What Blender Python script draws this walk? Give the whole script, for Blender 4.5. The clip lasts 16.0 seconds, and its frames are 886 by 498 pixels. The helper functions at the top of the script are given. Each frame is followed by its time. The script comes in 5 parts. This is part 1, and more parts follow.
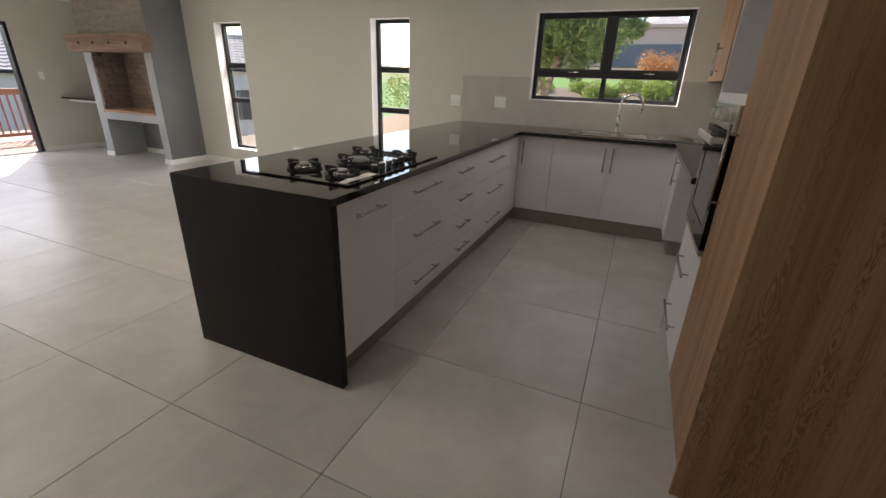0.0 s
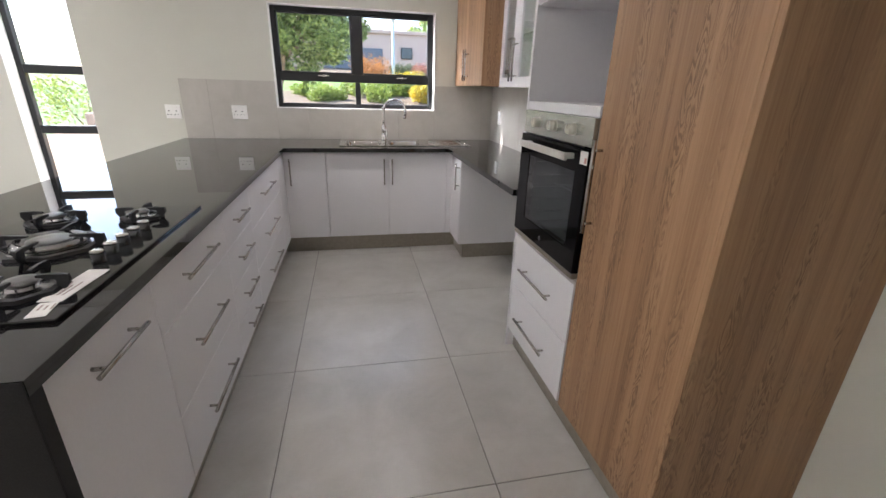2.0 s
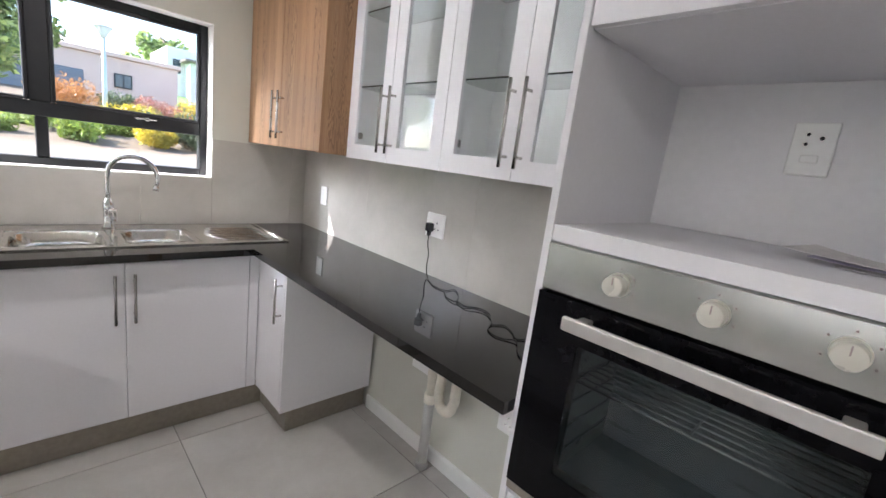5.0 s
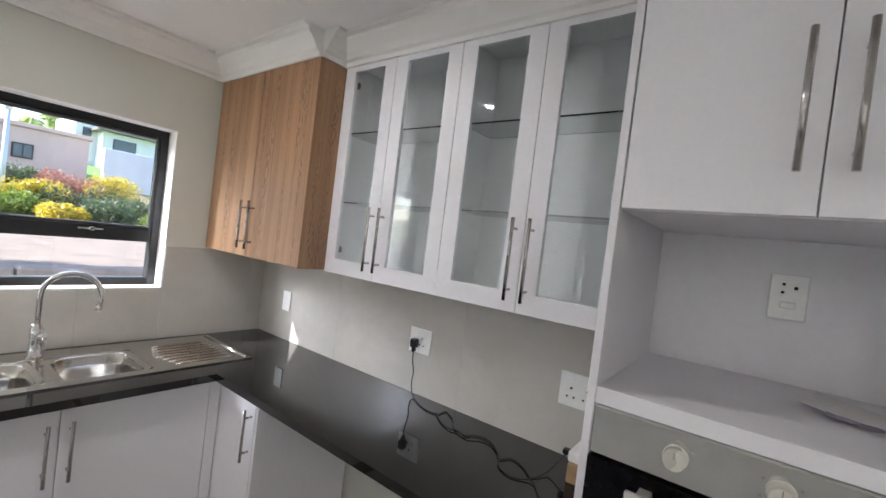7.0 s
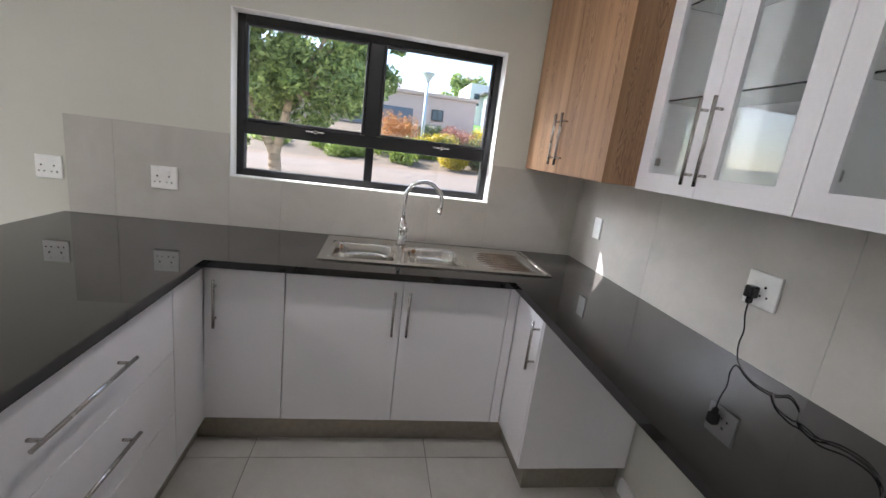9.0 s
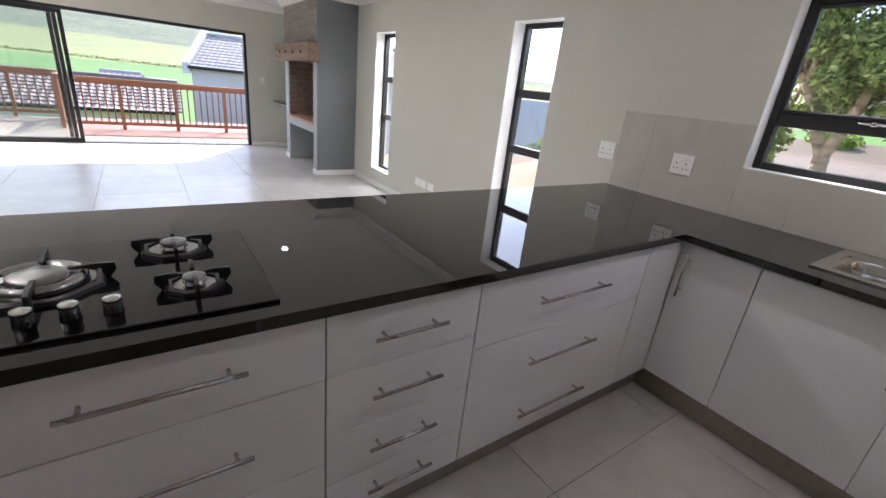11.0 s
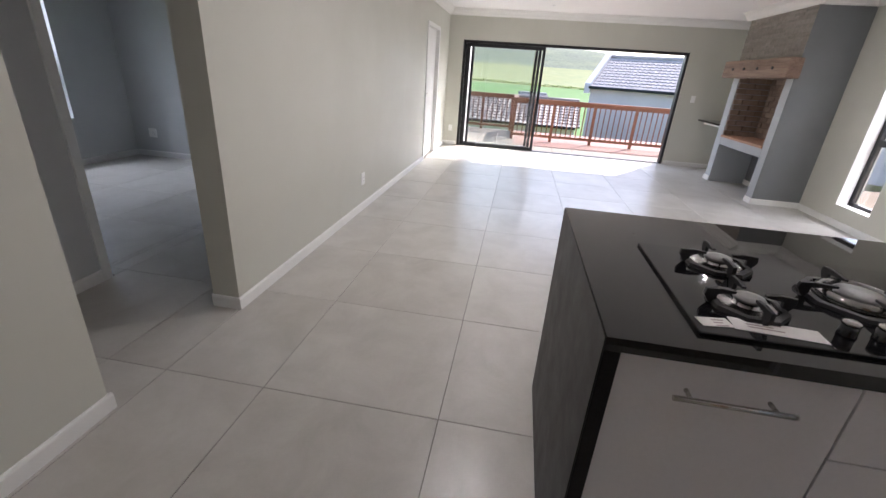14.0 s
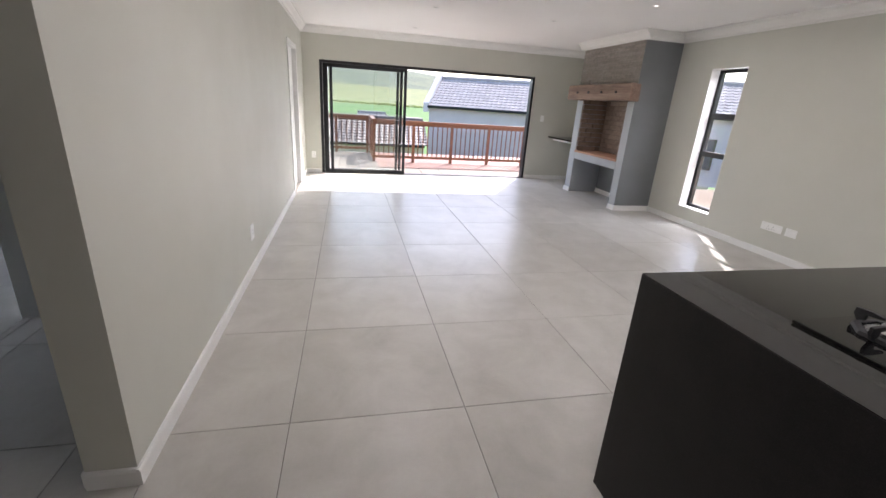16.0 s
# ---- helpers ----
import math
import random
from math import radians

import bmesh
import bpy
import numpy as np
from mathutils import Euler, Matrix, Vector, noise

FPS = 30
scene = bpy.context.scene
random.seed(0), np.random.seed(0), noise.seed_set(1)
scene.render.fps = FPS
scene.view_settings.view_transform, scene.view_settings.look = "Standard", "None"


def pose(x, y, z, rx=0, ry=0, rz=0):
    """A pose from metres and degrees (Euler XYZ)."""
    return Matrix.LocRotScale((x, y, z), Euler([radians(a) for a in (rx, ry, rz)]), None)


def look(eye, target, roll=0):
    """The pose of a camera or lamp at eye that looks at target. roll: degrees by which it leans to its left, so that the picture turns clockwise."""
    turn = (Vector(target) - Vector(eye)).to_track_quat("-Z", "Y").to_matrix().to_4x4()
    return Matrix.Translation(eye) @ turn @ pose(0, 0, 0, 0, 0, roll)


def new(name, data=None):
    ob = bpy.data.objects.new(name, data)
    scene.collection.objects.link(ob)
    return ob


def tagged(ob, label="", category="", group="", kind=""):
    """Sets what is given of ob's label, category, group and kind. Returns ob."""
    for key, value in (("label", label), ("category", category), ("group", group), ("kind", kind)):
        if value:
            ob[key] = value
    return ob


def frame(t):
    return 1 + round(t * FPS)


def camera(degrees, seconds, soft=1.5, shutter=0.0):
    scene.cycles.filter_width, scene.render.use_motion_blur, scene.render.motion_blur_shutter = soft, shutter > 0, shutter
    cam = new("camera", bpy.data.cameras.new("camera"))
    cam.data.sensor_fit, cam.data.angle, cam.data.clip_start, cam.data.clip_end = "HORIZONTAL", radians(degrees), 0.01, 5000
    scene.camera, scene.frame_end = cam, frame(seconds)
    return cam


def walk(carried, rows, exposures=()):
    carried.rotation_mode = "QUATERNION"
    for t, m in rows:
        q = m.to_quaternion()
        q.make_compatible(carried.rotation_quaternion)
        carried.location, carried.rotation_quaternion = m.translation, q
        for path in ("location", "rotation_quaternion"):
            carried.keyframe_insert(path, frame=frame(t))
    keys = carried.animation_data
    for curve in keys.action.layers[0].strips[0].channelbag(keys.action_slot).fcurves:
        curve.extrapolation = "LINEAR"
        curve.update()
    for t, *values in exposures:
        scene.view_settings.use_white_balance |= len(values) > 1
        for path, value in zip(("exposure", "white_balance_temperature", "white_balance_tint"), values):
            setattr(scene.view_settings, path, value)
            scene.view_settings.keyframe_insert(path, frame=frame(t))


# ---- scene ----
cam = camera(92.7, 16.0)
PATH = [
    (0, (1.021, -1.258, 1.339), (0.279, 0.444, 0.595), 2.0),
    (0.5, (0.91, -1.166, 1.323), (0.465, 0.65, 0.612), 1.5),
    (1, (0.83, -1.003, 1.331), (0.609, 0.861, 0.64), 2.2),
    (1.5, (0.707, -0.844, 1.337), (0.806, 1.033, 0.652), 2.3),
    (2, (0.544, -0.689, 1.362), (0.935, 1.142, 0.657), 1.7),
    (2.5, (0.497, -0.54, 1.354), (1.094, 1.229, 0.637), 2.1),
    (3, (0.533, -0.266, 1.364), (1.298, 1.44, 0.655), 3.3),
    (3.5, (0.537, -0.02, 1.35), (1.458, 1.619, 0.666), 4.0),
    (4, (0.487, 0.3, 1.363), (1.558, 1.867, 0.731), 5.1),
    (4.5, (0.517, 0.582, 1.378), (1.741, 2.068, 0.838), 5.7),
    (5, (0.561, 0.801, 1.419), (1.945, 2.19, 1.027), 7.3),
    (7.3, (0.394, 1.047, 1.601), (1.995, 2.245, 1.572), 6.8),
    (7.5, (0.399, 1.07, 1.582), (1.929, 2.356, 1.493), 6.7),
    (8, (0.481, 1.086, 1.51), (1.706, 2.65, 1.28), 6.9),
    (8.5, (0.617, 1.036, 1.477), (1.419, 2.833, 1.12), 6.8),
    (9, (0.656, 1.094, 1.447), (0.995, 3.012, 0.992), 7.2),
    (9.5, (0.693, 1.198, 1.42), (0.551, 3.122, 0.892), 7.6),
    (10, (0.792, 1.14, 1.42), (0.103, 2.922, 0.827), 8.1),
    (10.2, (0.817, 1.09, 1.422), (-0.106, 2.75, 0.794), 7.6),
    (12.3, (0.87, 0.597, 1.368), (-0.939, 0.938, 0.586), 7.7),
    (12.5, (0.871, 0.572, 1.365), (-0.951, 0.791, 0.57), 7.8),
    (13, (0.88, 0.382, 1.352), (-0.947, 0.336, 0.54), 7.1),
    (13.5, (0.877, 0.024, 1.38), (-0.939, -0.206, 0.574), 5.5),
    (14, (0.762, -0.229, 1.367), (-1.062, -0.502, 0.593), 4.0),
    (14.5, (0.589, -0.447, 1.361), (-1.264, -0.587, 0.621), 3.6),
    (15, (0.48, -0.667, 1.352), (-1.384, -0.548, 0.639), 3.5),
    (15.5, (0.38, -0.867, 1.387), (-1.469, -0.535, 0.701), 3.5),
    (16, (0.196, -0.941, 1.391), (-1.643, -0.509, 0.732), 3.8),
]
EXPOSURES = [(0, 1.48, 6850, 17), (0.5, 1.82, 6600, 16.5), (1, 2.12, 6250, 18), (1.5, 2.34, 6200, 18), (2, 2.45, 6200, 17), (3.5, 2.6, 6150, 17), (5, 2.62, 6050, 16), (7.5, 2.2, 6050, 15), (10, 1.95, 6100, 17), (12.5, 1.63, 6150, 20), (16, 1.65, 6250, 20)]
walk(cam, [(t, look(eye, target, roll)) for t, eye, target, roll in PATH], EXPOSURES)

# ---- light ----
SUN_EL, SUN_DIR = 41.5, (0.847, -0.531)
DOWN_W = 3.0
world = bpy.data.worlds.new("sky")
scene.world = world
world.use_nodes = True
wn = world.node_tree.nodes
sky = wn.new("ShaderNodeTexSky")
sky.sky_type, sky.sun_disc = "NISHITA", False
sky.sun_elevation = radians(SUN_EL)
sky.sun_rotation = math.atan2(-SUN_DIR[0], -SUN_DIR[1])
world.node_tree.links.new(sky.outputs[0], wn["Background"].inputs[0])
wn["Background"].inputs[1].default_value = 0.13
sun = new("sun", bpy.data.lights.new("sun", "SUN"))
sun.data.energy, sun.data.angle, sun.data.color = 3.1, radians(0.5), (1.0, 0.95, 0.88)
c_el = math.cos(radians(SUN_EL))
sun.matrix_world = look((0, 0, 0), (SUN_DIR[0] * c_el, SUN_DIR[1] * c_el, -math.sin(radians(SUN_EL))))


def sky_lamp(name, at, to, w, h, watts, tint=(0.93, 0.97, 1.0)):
    """A lamp outside and above an opening that stands in for the bright sky there."""
    la = new(name, bpy.data.lights.new(name, "AREA"))
    la.data.shape, la.data.size, la.data.size_y, la.data.energy, la.data.color = "RECTANGLE", w, h, watts, tint
    la.matrix_world = look(at, to)


sky_lamp("sky_light_door", (-9.0, 0.6, 2.62), (-4.5, 0.6, 0.5), 4.6, 1.4, 38)
sky_lamp("sky_light_sink", (0.6, 4.35, 2.68), (0.6, 1.6, 0.9), 2.0, 1.1, 6)
sky_lamp("sky_light_narrow_1", (-4.6, 4.95, 3.1), (-4.0, 0.5, 0.2), 1.6, 1.0, 52)
sky_lamp("sky_light_narrow_2", (-2.0, 4.95, 3.1), (-1.2, 0.0, 0.2), 1.6, 1.0, 60)
sky_lamp("sky_light_bedroom", (-2.97, -6.4, 2.64), (-2.97, -3.5, 0.8), 1.6, 0.9, 36, (0.86, 0.92, 1.0))


# ---- materials ----
class Mat:
    """A node material with a few short cuts."""

    def __init__(self, name):
        self.m = bpy.data.materials.new(name)
        self.m.use_nodes = True
        self.t = self.m.node_tree
        self.p = self.t.nodes["Principled BSDF"]
        self.co = self.t.nodes.new("ShaderNodeTexCoord").outputs["Object"]

    def node(self, kind, **sets):
        n = self.t.nodes.new(kind)
        for k, v in sets.items():
            n.inputs[k.replace("_", " ")].default_value = v
        return n

    def link(self, a, b):
        self.t.links.new(a, b)
        return self

    def set(self, **sets):
        for k, v in sets.items():
            self.p.inputs[k.replace("_", " ")].default_value = v
        return self

    def scaled(self, x, y, z):
        n = self.node("ShaderNodeMapping")
        n.inputs["Scale"].default_value = (x, y, z)
        self.link(self.co, n.inputs["Vector"])
        return n.outputs[0]

    def noise(self, scale, detail=4.0, rough=0.55, vec=None, distortion=0.0):
        n = self.node("ShaderNodeTexNoise", Scale=scale, Detail=detail, Roughness=rough, Distortion=distortion)
        self.link(vec or self.co, n.inputs["Vector"])
        return n.outputs["Fac"]

    def ramp(self, fac, *stops):
        n = self.t.nodes.new("ShaderNodeValToRGB")
        e = n.color_ramp.elements
        while len(e) < len(stops):
            e.new(0.5)
        for s, (pos, col) in zip(e, stops):
            s.position, s.color = pos, (*col, 1)
        self.link(fac, n.inputs[0])
        return n.outputs[0]

    def values(self, fac, lo, hi, a, b):
        n = self.node("ShaderNodeMapRange", From_Min=lo, From_Max=hi, To_Min=a, To_Max=b)
        self.link(fac, n.inputs[0])
        return n.outputs[0]

    def mix(self, fac, a, b, blend="MIX"):
        n = self.t.nodes.new("ShaderNodeMix")
        n.data_type, n.blend_type = "RGBA", blend
        for v, s in ((fac, n.inputs[0]), (a, n.inputs[6]), (b, n.inputs[7])):
            if isinstance(v, (int, float)):
                s.default_value = v
            elif isinstance(v, tuple):
                s.default_value = (*v, 1)
            else:
                self.link(v, s)
        return n.outputs[2]

    def color(self, out):
        return self.link(out, self.p.inputs["Base Color"])

    def rough(self, out):
        return self.link(out, self.p.inputs["Roughness"])

    def bump(self, fac, strength=0.1, distance=0.01):
        n = self.node("ShaderNodeBump", Strength=strength, Distance=distance)
        self.link(fac, n.inputs["Height"])
        return self.link(n.outputs[0], self.p.inputs["Normal"])

    def random(self):
        return self.t.nodes.new("ShaderNodeObjectInfo").outputs["Random"]

    def island(self):
        return self.t.nodes.new("ShaderNodeNewGeometry").outputs["Random Per Island"]


def plaster(name, a, b, rough=0.6):
    s = Mat(name)
    n = s.noise(1.3, 5)
    s.color(s.ramp(n, (0.3, a), (0.7, b)))
    s.rough(s.values(s.noise(3.0), 0.3, 0.7, rough - 0.06, rough + 0.08))
    s.bump(s.noise(160, 3), 0.12, 0.002)
    return s.m


def plain(name, col, rough=0.5, metal=0.0, grain=0.06, bump=0.0, scale=40):
    s = Mat(name)
    lo = tuple(max(0, c * (1 - grain)) for c in col)
    hi = tuple(min(1, c * (1 + grain)) for c in col)
    s.color(s.ramp(s.noise(scale, 3), (0.3, lo), (0.7, hi)))
    s.set(Metallic=metal)
    s.rough(s.values(s.noise(9), 0.3, 0.7, rough * 0.85, rough * 1.15))
    if bump:
        s.bump(s.noise(scale * 3, 3), bump, 0.003)
    return s.m


def wood(name, dark, mid, light, rough=0.5, axis="z", size=1.0):
    s = Mat(name)
    lo, hi = 0.9 * size, 14 * size
    k = {"z": (hi, hi, lo), "x": (lo, hi, hi), "y": (hi, lo, hi)}[axis]
    big = s.noise(1.0, 3, 0.5, s.scaled(*[q * 0.55 for q in k]), 1.6)
    wave = s.node("ShaderNodeTexWave", Scale=0.9, Distortion=9.0, Detail=2.5, Detail_Scale=1.2)
    s.link(s.scaled(*[q * 0.32 for q in k]), wave.inputs["Vector"])
    fine = s.noise(1.0, 6, 0.75, s.scaled(*[q * (6 if q == hi else 2.5) for q in k]))
    base = s.ramp(big, (0.28, dark), (0.5, mid), (0.72, light))
    ring = s.ramp(wave.outputs["Fac"], (0.0, (0.62, 0.58, 0.54)), (0.35, (1, 1, 1)))
    s.color(s.mix(0.55, s.mix(0.6, base, ring, "MULTIPLY"), s.ramp(fine, (0.3, dark), (0.6, light)), "MIX"))
    s.rough(s.values(fine, 0.3, 0.7, rough - 0.08, rough + 0.1))
    s.bump(fine, 0.12, 0.002)
    return s.m


def tile_mat(name, a, b, c, rough=0.28):
    s = Mat(name)
    off = s.node("ShaderNodeCombineXYZ")
    mul = s.node("ShaderNodeMath")
    mul.operation = "MULTIPLY"
    mul.inputs[1].default_value = 23.0
    add = s.node("ShaderNodeVectorMath")
    s.link(s.random(), mul.inputs[0])
    s.link(mul.outputs[0], off.inputs[2])
    s.link(s.co, add.inputs[0])
    s.link(off.outputs[0], add.inputs[1])
    v = add.outputs[0]
    cloud = s.noise(3.2, 6, 0.62, v, 0.4)
    speck = s.noise(70, 2, 0.6, v)
    tone = s.mix(0.12, s.ramp(cloud, (0.28, a), (0.5, b), (0.72, c)), s.ramp(speck, (0.2, a), (0.8, c)))
    s.color(s.mix(0.25, tone, s.ramp(s.random(), (0.0, a), (1.0, c))))
    s.rough(s.values(s.noise(40, 2, 0.5, v), 0.2, 0.8, rough - 0.012, rough + 0.012))
    return s.m


def glass_mat(name, tint=(0.96, 0.98, 0.97), rough=0.0):
    s = Mat(name)
    s.set(Transmission_Weight=1.0, IOR=1.45, Roughness=rough)
    s.p.inputs["Base Color"].default_value = (*tint, 1)
    return s.m


def grained(name):
    """Oak laminate: plain pale streaks with narrow chains of ringed eyes running up it."""
    s = Mat(name)
    field = s.noise(1.0, 2, 0.45, s.scaled(34, 34, 6.0), 0.3)
    rings = s.node("ShaderNodeMath")
    rings.operation = "MULTIPLY"
    rings.inputs[1].default_value = 10.0
    s.link(field, rings.inputs[0])
    saw = s.node("ShaderNodeMath")
    saw.operation = "FRACT"
    s.link(rings.outputs[0], saw.inputs[0])
    line = s.ramp(saw.outputs[0], (0.0, (0.85, 0.85, 0.85)), (0.16, (0.9, 0.9, 0.9)), (0.45, (0.2, 0.2, 0.2)), (0.85, (0, 0, 0)), (1.0, (0.85, 0.85, 0.85)))
    where = s.ramp(s.noise(1.0, 2, 0.5, s.scaled(19, 19, 1.1)), (0.47, (0.05, 0.05, 0.05)), (0.63, (0.78, 0.78, 0.78)))
    mask = s.mix(1.0, line, where, "MULTIPLY")
    streak = s.noise(1.0, 4, 0.6, s.scaled(13, 13, 0.25))
    pore = s.noise(1.0, 5, 0.7, s.scaled(150, 150, 3.0))
    base = s.ramp(streak, (0.30, (0.235, 0.120, 0.055)), (0.5, (0.355, 0.197, 0.097)), (0.70, (0.46, 0.275, 0.145)))
    base = s.mix(0.25, base, s.ramp(pore, (0.36, (0.20, 0.108, 0.054)), (0.6, (0.49, 0.31, 0.18))))
    s.color(s.mix(mask, base, (0.120, 0.060, 0.028)))
    s.rough(s.values(pore, 0.3, 0.7, 0.4, 0.52))
    s.bump(pore, 0.08, 0.001)
    return s.m


WALL = plaster("wall_paint", (0.575, 0.573, 0.508), (0.61, 0.608, 0.542), 0.5)
BEDWALL = plaster("bedroom_paint", (0.56, 0.57, 0.57), (0.60, 0.61, 0.61), 0.6)
WHITE = plaster("white_paint", (0.80, 0.79, 0.76), (0.84, 0.83, 0.80), 0.5)
CEIL = plaster("ceiling_paint", (0.85, 0.84, 0.82), (0.87, 0.86, 0.84), 0.8)
TRIM = plaster("trim_enamel", (0.78, 0.78, 0.76), (0.84, 0.84, 0.82), 0.35)
TILE = tile_mat("floor_porcelain", (0.385, 0.37, 0.335), (0.485, 0.47, 0.435), (0.58, 0.565, 0.53), 0.31)
SPLASH = tile_mat("splash_porcelain", (0.43, 0.41, 0.37), (0.505, 0.485, 0.445), (0.575, 0.555, 0.515), 0.26)
SGROUT = plain("splash_grout", (0.34, 0.325, 0.295), 0.9)
GROUT = plain("grout", (0.16, 0.15, 0.135), 0.9)
SCREED = plain("screed", (0.20, 0.19, 0.17), 0.9)
CAB = plain("white_melamine", (0.78, 0.77, 0.79), 0.38, grain=0.015, scale=90)
CABIN = plain("white_carcass", (0.78, 0.77, 0.78), 0.45, grain=0.02)
OAK = grained("oak_laminate")
STEEL = plain("brushed_steel", (0.50, 0.48, 0.455), 0.25, 1.0, 0.08)
CHROME = plain("chrome", (0.78, 0.78, 0.78), 0.06, 1.0, 0.02)
KICK = plain("kick_aluminium", (0.36, 0.33, 0.28), 0.4, 0.8, 0.08)
ALU = plain("charcoal_aluminium", (0.012, 0.013, 0.015), 0.45, 0.0, 0.15)
GLASS = glass_mat("window_glass")
CABGLASS = glass_mat("cabinet_glass", (0.90, 0.95, 0.94))
IRON = plain("cast_iron", (0.012, 0.012, 0.013), 0.5, 0.0, 0.3, 0.2, 80)
BLACKGLASS = plain("black_glass", (0.006, 0.006, 0.007), 0.04, 0.0, 0.2)
PLASTIC = plain("white_plastic", (0.88, 0.88, 0.86), 0.3, 0.0, 0.02)
BLACKPL = plain("black_plastic", (0.005, 0.005, 0.006), 0.22, 0.0, 0.2)
PAPER = plain("paper", (0.72, 0.70, 0.68), 0.7, 0.0, 0.05)
# One blue-grey at two depths: side wall and niche back under half the pillars'.
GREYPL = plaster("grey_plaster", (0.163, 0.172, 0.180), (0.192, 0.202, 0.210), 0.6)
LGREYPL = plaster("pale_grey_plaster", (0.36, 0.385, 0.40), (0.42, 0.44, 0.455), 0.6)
BEAM = wood("old_timber", (0.10, 0.048, 0.032), (0.21, 0.125, 0.09), (0.33, 0.24, 0.185), 0.7, "x")
DECKW = wood("deck_timber", (0.24, 0.11, 0.07), (0.36, 0.18, 0.12), (0.45, 0.25, 0.18), 0.6, "y")
RAILW = wood("rail_timber", (0.16, 0.06, 0.03), (0.27, 0.105, 0.055), (0.36, 0.16, 0.09), 0.55, "y")

s = Mat("black_granite")
g1 = s.noise(420, 2, 0.6)
s.color(s.ramp(g1, (0.42, (0.007, 0.0065, 0.0063)), (0.62, (0.015, 0.014, 0.0135)), (0.78, (0.075, 0.07, 0.066))))
s.rough(s.values(s.noise(12, 4), 0.3, 0.7, 0.012, 0.028))
s.set(Specular_IOR_Level=0.68)
GRANITE = s.m
s = Mat("honed_black_granite")
g1 = s.noise(7, 5, 0.65)
s.color(s.mix(0.3, s.ramp(g1, (0.35, (0.0042, 0.0034, 0.0036)), (0.7, (0.0175, 0.0142, 0.0148))), s.ramp(s.noise(420, 2, 0.6), (0.45, (0.004, 0.0036, 0.0037)), (0.78, (0.04, 0.036, 0.036)))))
s.rough(s.values(g1, 0.3, 0.7, 0.36, 0.5))
s.set(Specular_IOR_Level=0.25)
HONED = s.m


# ---- building helpers ----
def cube(bm, x0, x1, y0, y1, z0, z1, bev=0.0, seg=1):
    """A box between two corners added to bm."""
    r = bmesh.ops.create_cube(bm, size=1.0)
    m = Matrix.Translation(((x0 + x1) / 2, (y0 + y1) / 2, (z0 + z1) / 2)) @ Matrix.Diagonal((x1 - x0, y1 - y0, z1 - z0, 1))
    bmesh.ops.transform(bm, matrix=m, verts=r["verts"])
    if bev:
        ed = list({e for v in r["verts"] for e in v.link_edges})
        bmesh.ops.bevel(bm, geom=ed, offset=bev, segments=seg, profile=0.5, affect="EDGES")
    return bm


def B(x0, x1, y0, y1, z0, z1, bev=0.0, seg=1):
    return cube(bmesh.new(), x0, x1, y0, y1, z0, z1, bev, seg)


def rod(bm, a, b, r, n=12, r2=None):
    """A round bar from a to b added to bm."""
    a, b = Vector(a), Vector(b)
    q = (b - a).to_track_quat("Z", "Y").to_matrix().to_4x4()
    res = bmesh.ops.create_cone(bm, cap_ends=True, segments=n, radius1=r, radius2=r if r2 is None else r2, depth=(b - a).length)
    bmesh.ops.transform(bm, matrix=Matrix.Translation((a + b) / 2) @ q, verts=res["verts"])
    for v in res["verts"]:
        for f in v.link_faces:
            if len(f.verts) == 4:
                f.smooth = True
    return bm


def lathe(bm, prof, at=(0, 0, 0), n=24):
    """A turned shape: (radius, height) pairs swung round the z axis."""
    rings = [[bm.verts.new((at[0] + r * math.cos(2 * math.pi * i / n), at[1] + r * math.sin(2 * math.pi * i / n), at[2] + z)) for i in range(n)] for r, z in prof]
    for a, b in zip(rings, rings[1:]):
        for i in range(n):
            f = bm.faces.new((a[i], a[(i + 1) % n], b[(i + 1) % n], b[i]))
            f.smooth = True
    bm.faces.new(list(reversed(rings[0])))
    bm.faces.new(rings[-1])
    return bm


def tube(bm, pts, r, n=10):
    """A bent round tube along points."""
    pts = [Vector(p) for p in pts]
    rings, up = [], Vector((0.13, 0.21, 0.97))
    for i, p in enumerate(pts):
        d = (pts[min(i + 1, len(pts) - 1)] - pts[max(i - 1, 0)]).normalized()
        u = (up - d * up.dot(d)).normalized()
        up = u
        v = d.cross(u)
        rings.append([bm.verts.new(p + r * (math.cos(2 * math.pi * k / n) * u + math.sin(2 * math.pi * k / n) * v)) for k in range(n)])
    for a, b in zip(rings, rings[1:]):
        for k in range(n):
            f = bm.faces.new((a[k], a[(k + 1) % n], b[(k + 1) % n], b[k]))
            f.smooth = True
    bm.faces.new(list(reversed(rings[0])))
    bm.faces.new(rings[-1])
    return bm


def part(name, bm, material, parent=None, label=""):
    """Links bm as one mesh object, under parent if one is given."""
    bmesh.ops.recalc_face_normals(bm, faces=bm.faces)
    me = bpy.data.meshes.new(name)
    bm.to_mesh(me)
    bm.free()
    me.materials.append(material)
    ob = new(name, me)
    if parent:
        ob.parent = parent
        ob.matrix_parent_inverse = parent.matrix_world.inverted()
    return tagged(ob, label)


def thing(name, label, category, group="", at=(0, 0, 0)):
    ob = new(name)
    ob.location = at
    ob.empty_display_size = 0.1
    bpy.context.view_layer.update()
    return tagged(ob, label, category, group)


def setting(name, bm, material, label, category):
    return tagged(part(name, bm, material), label, category, kind="structure")


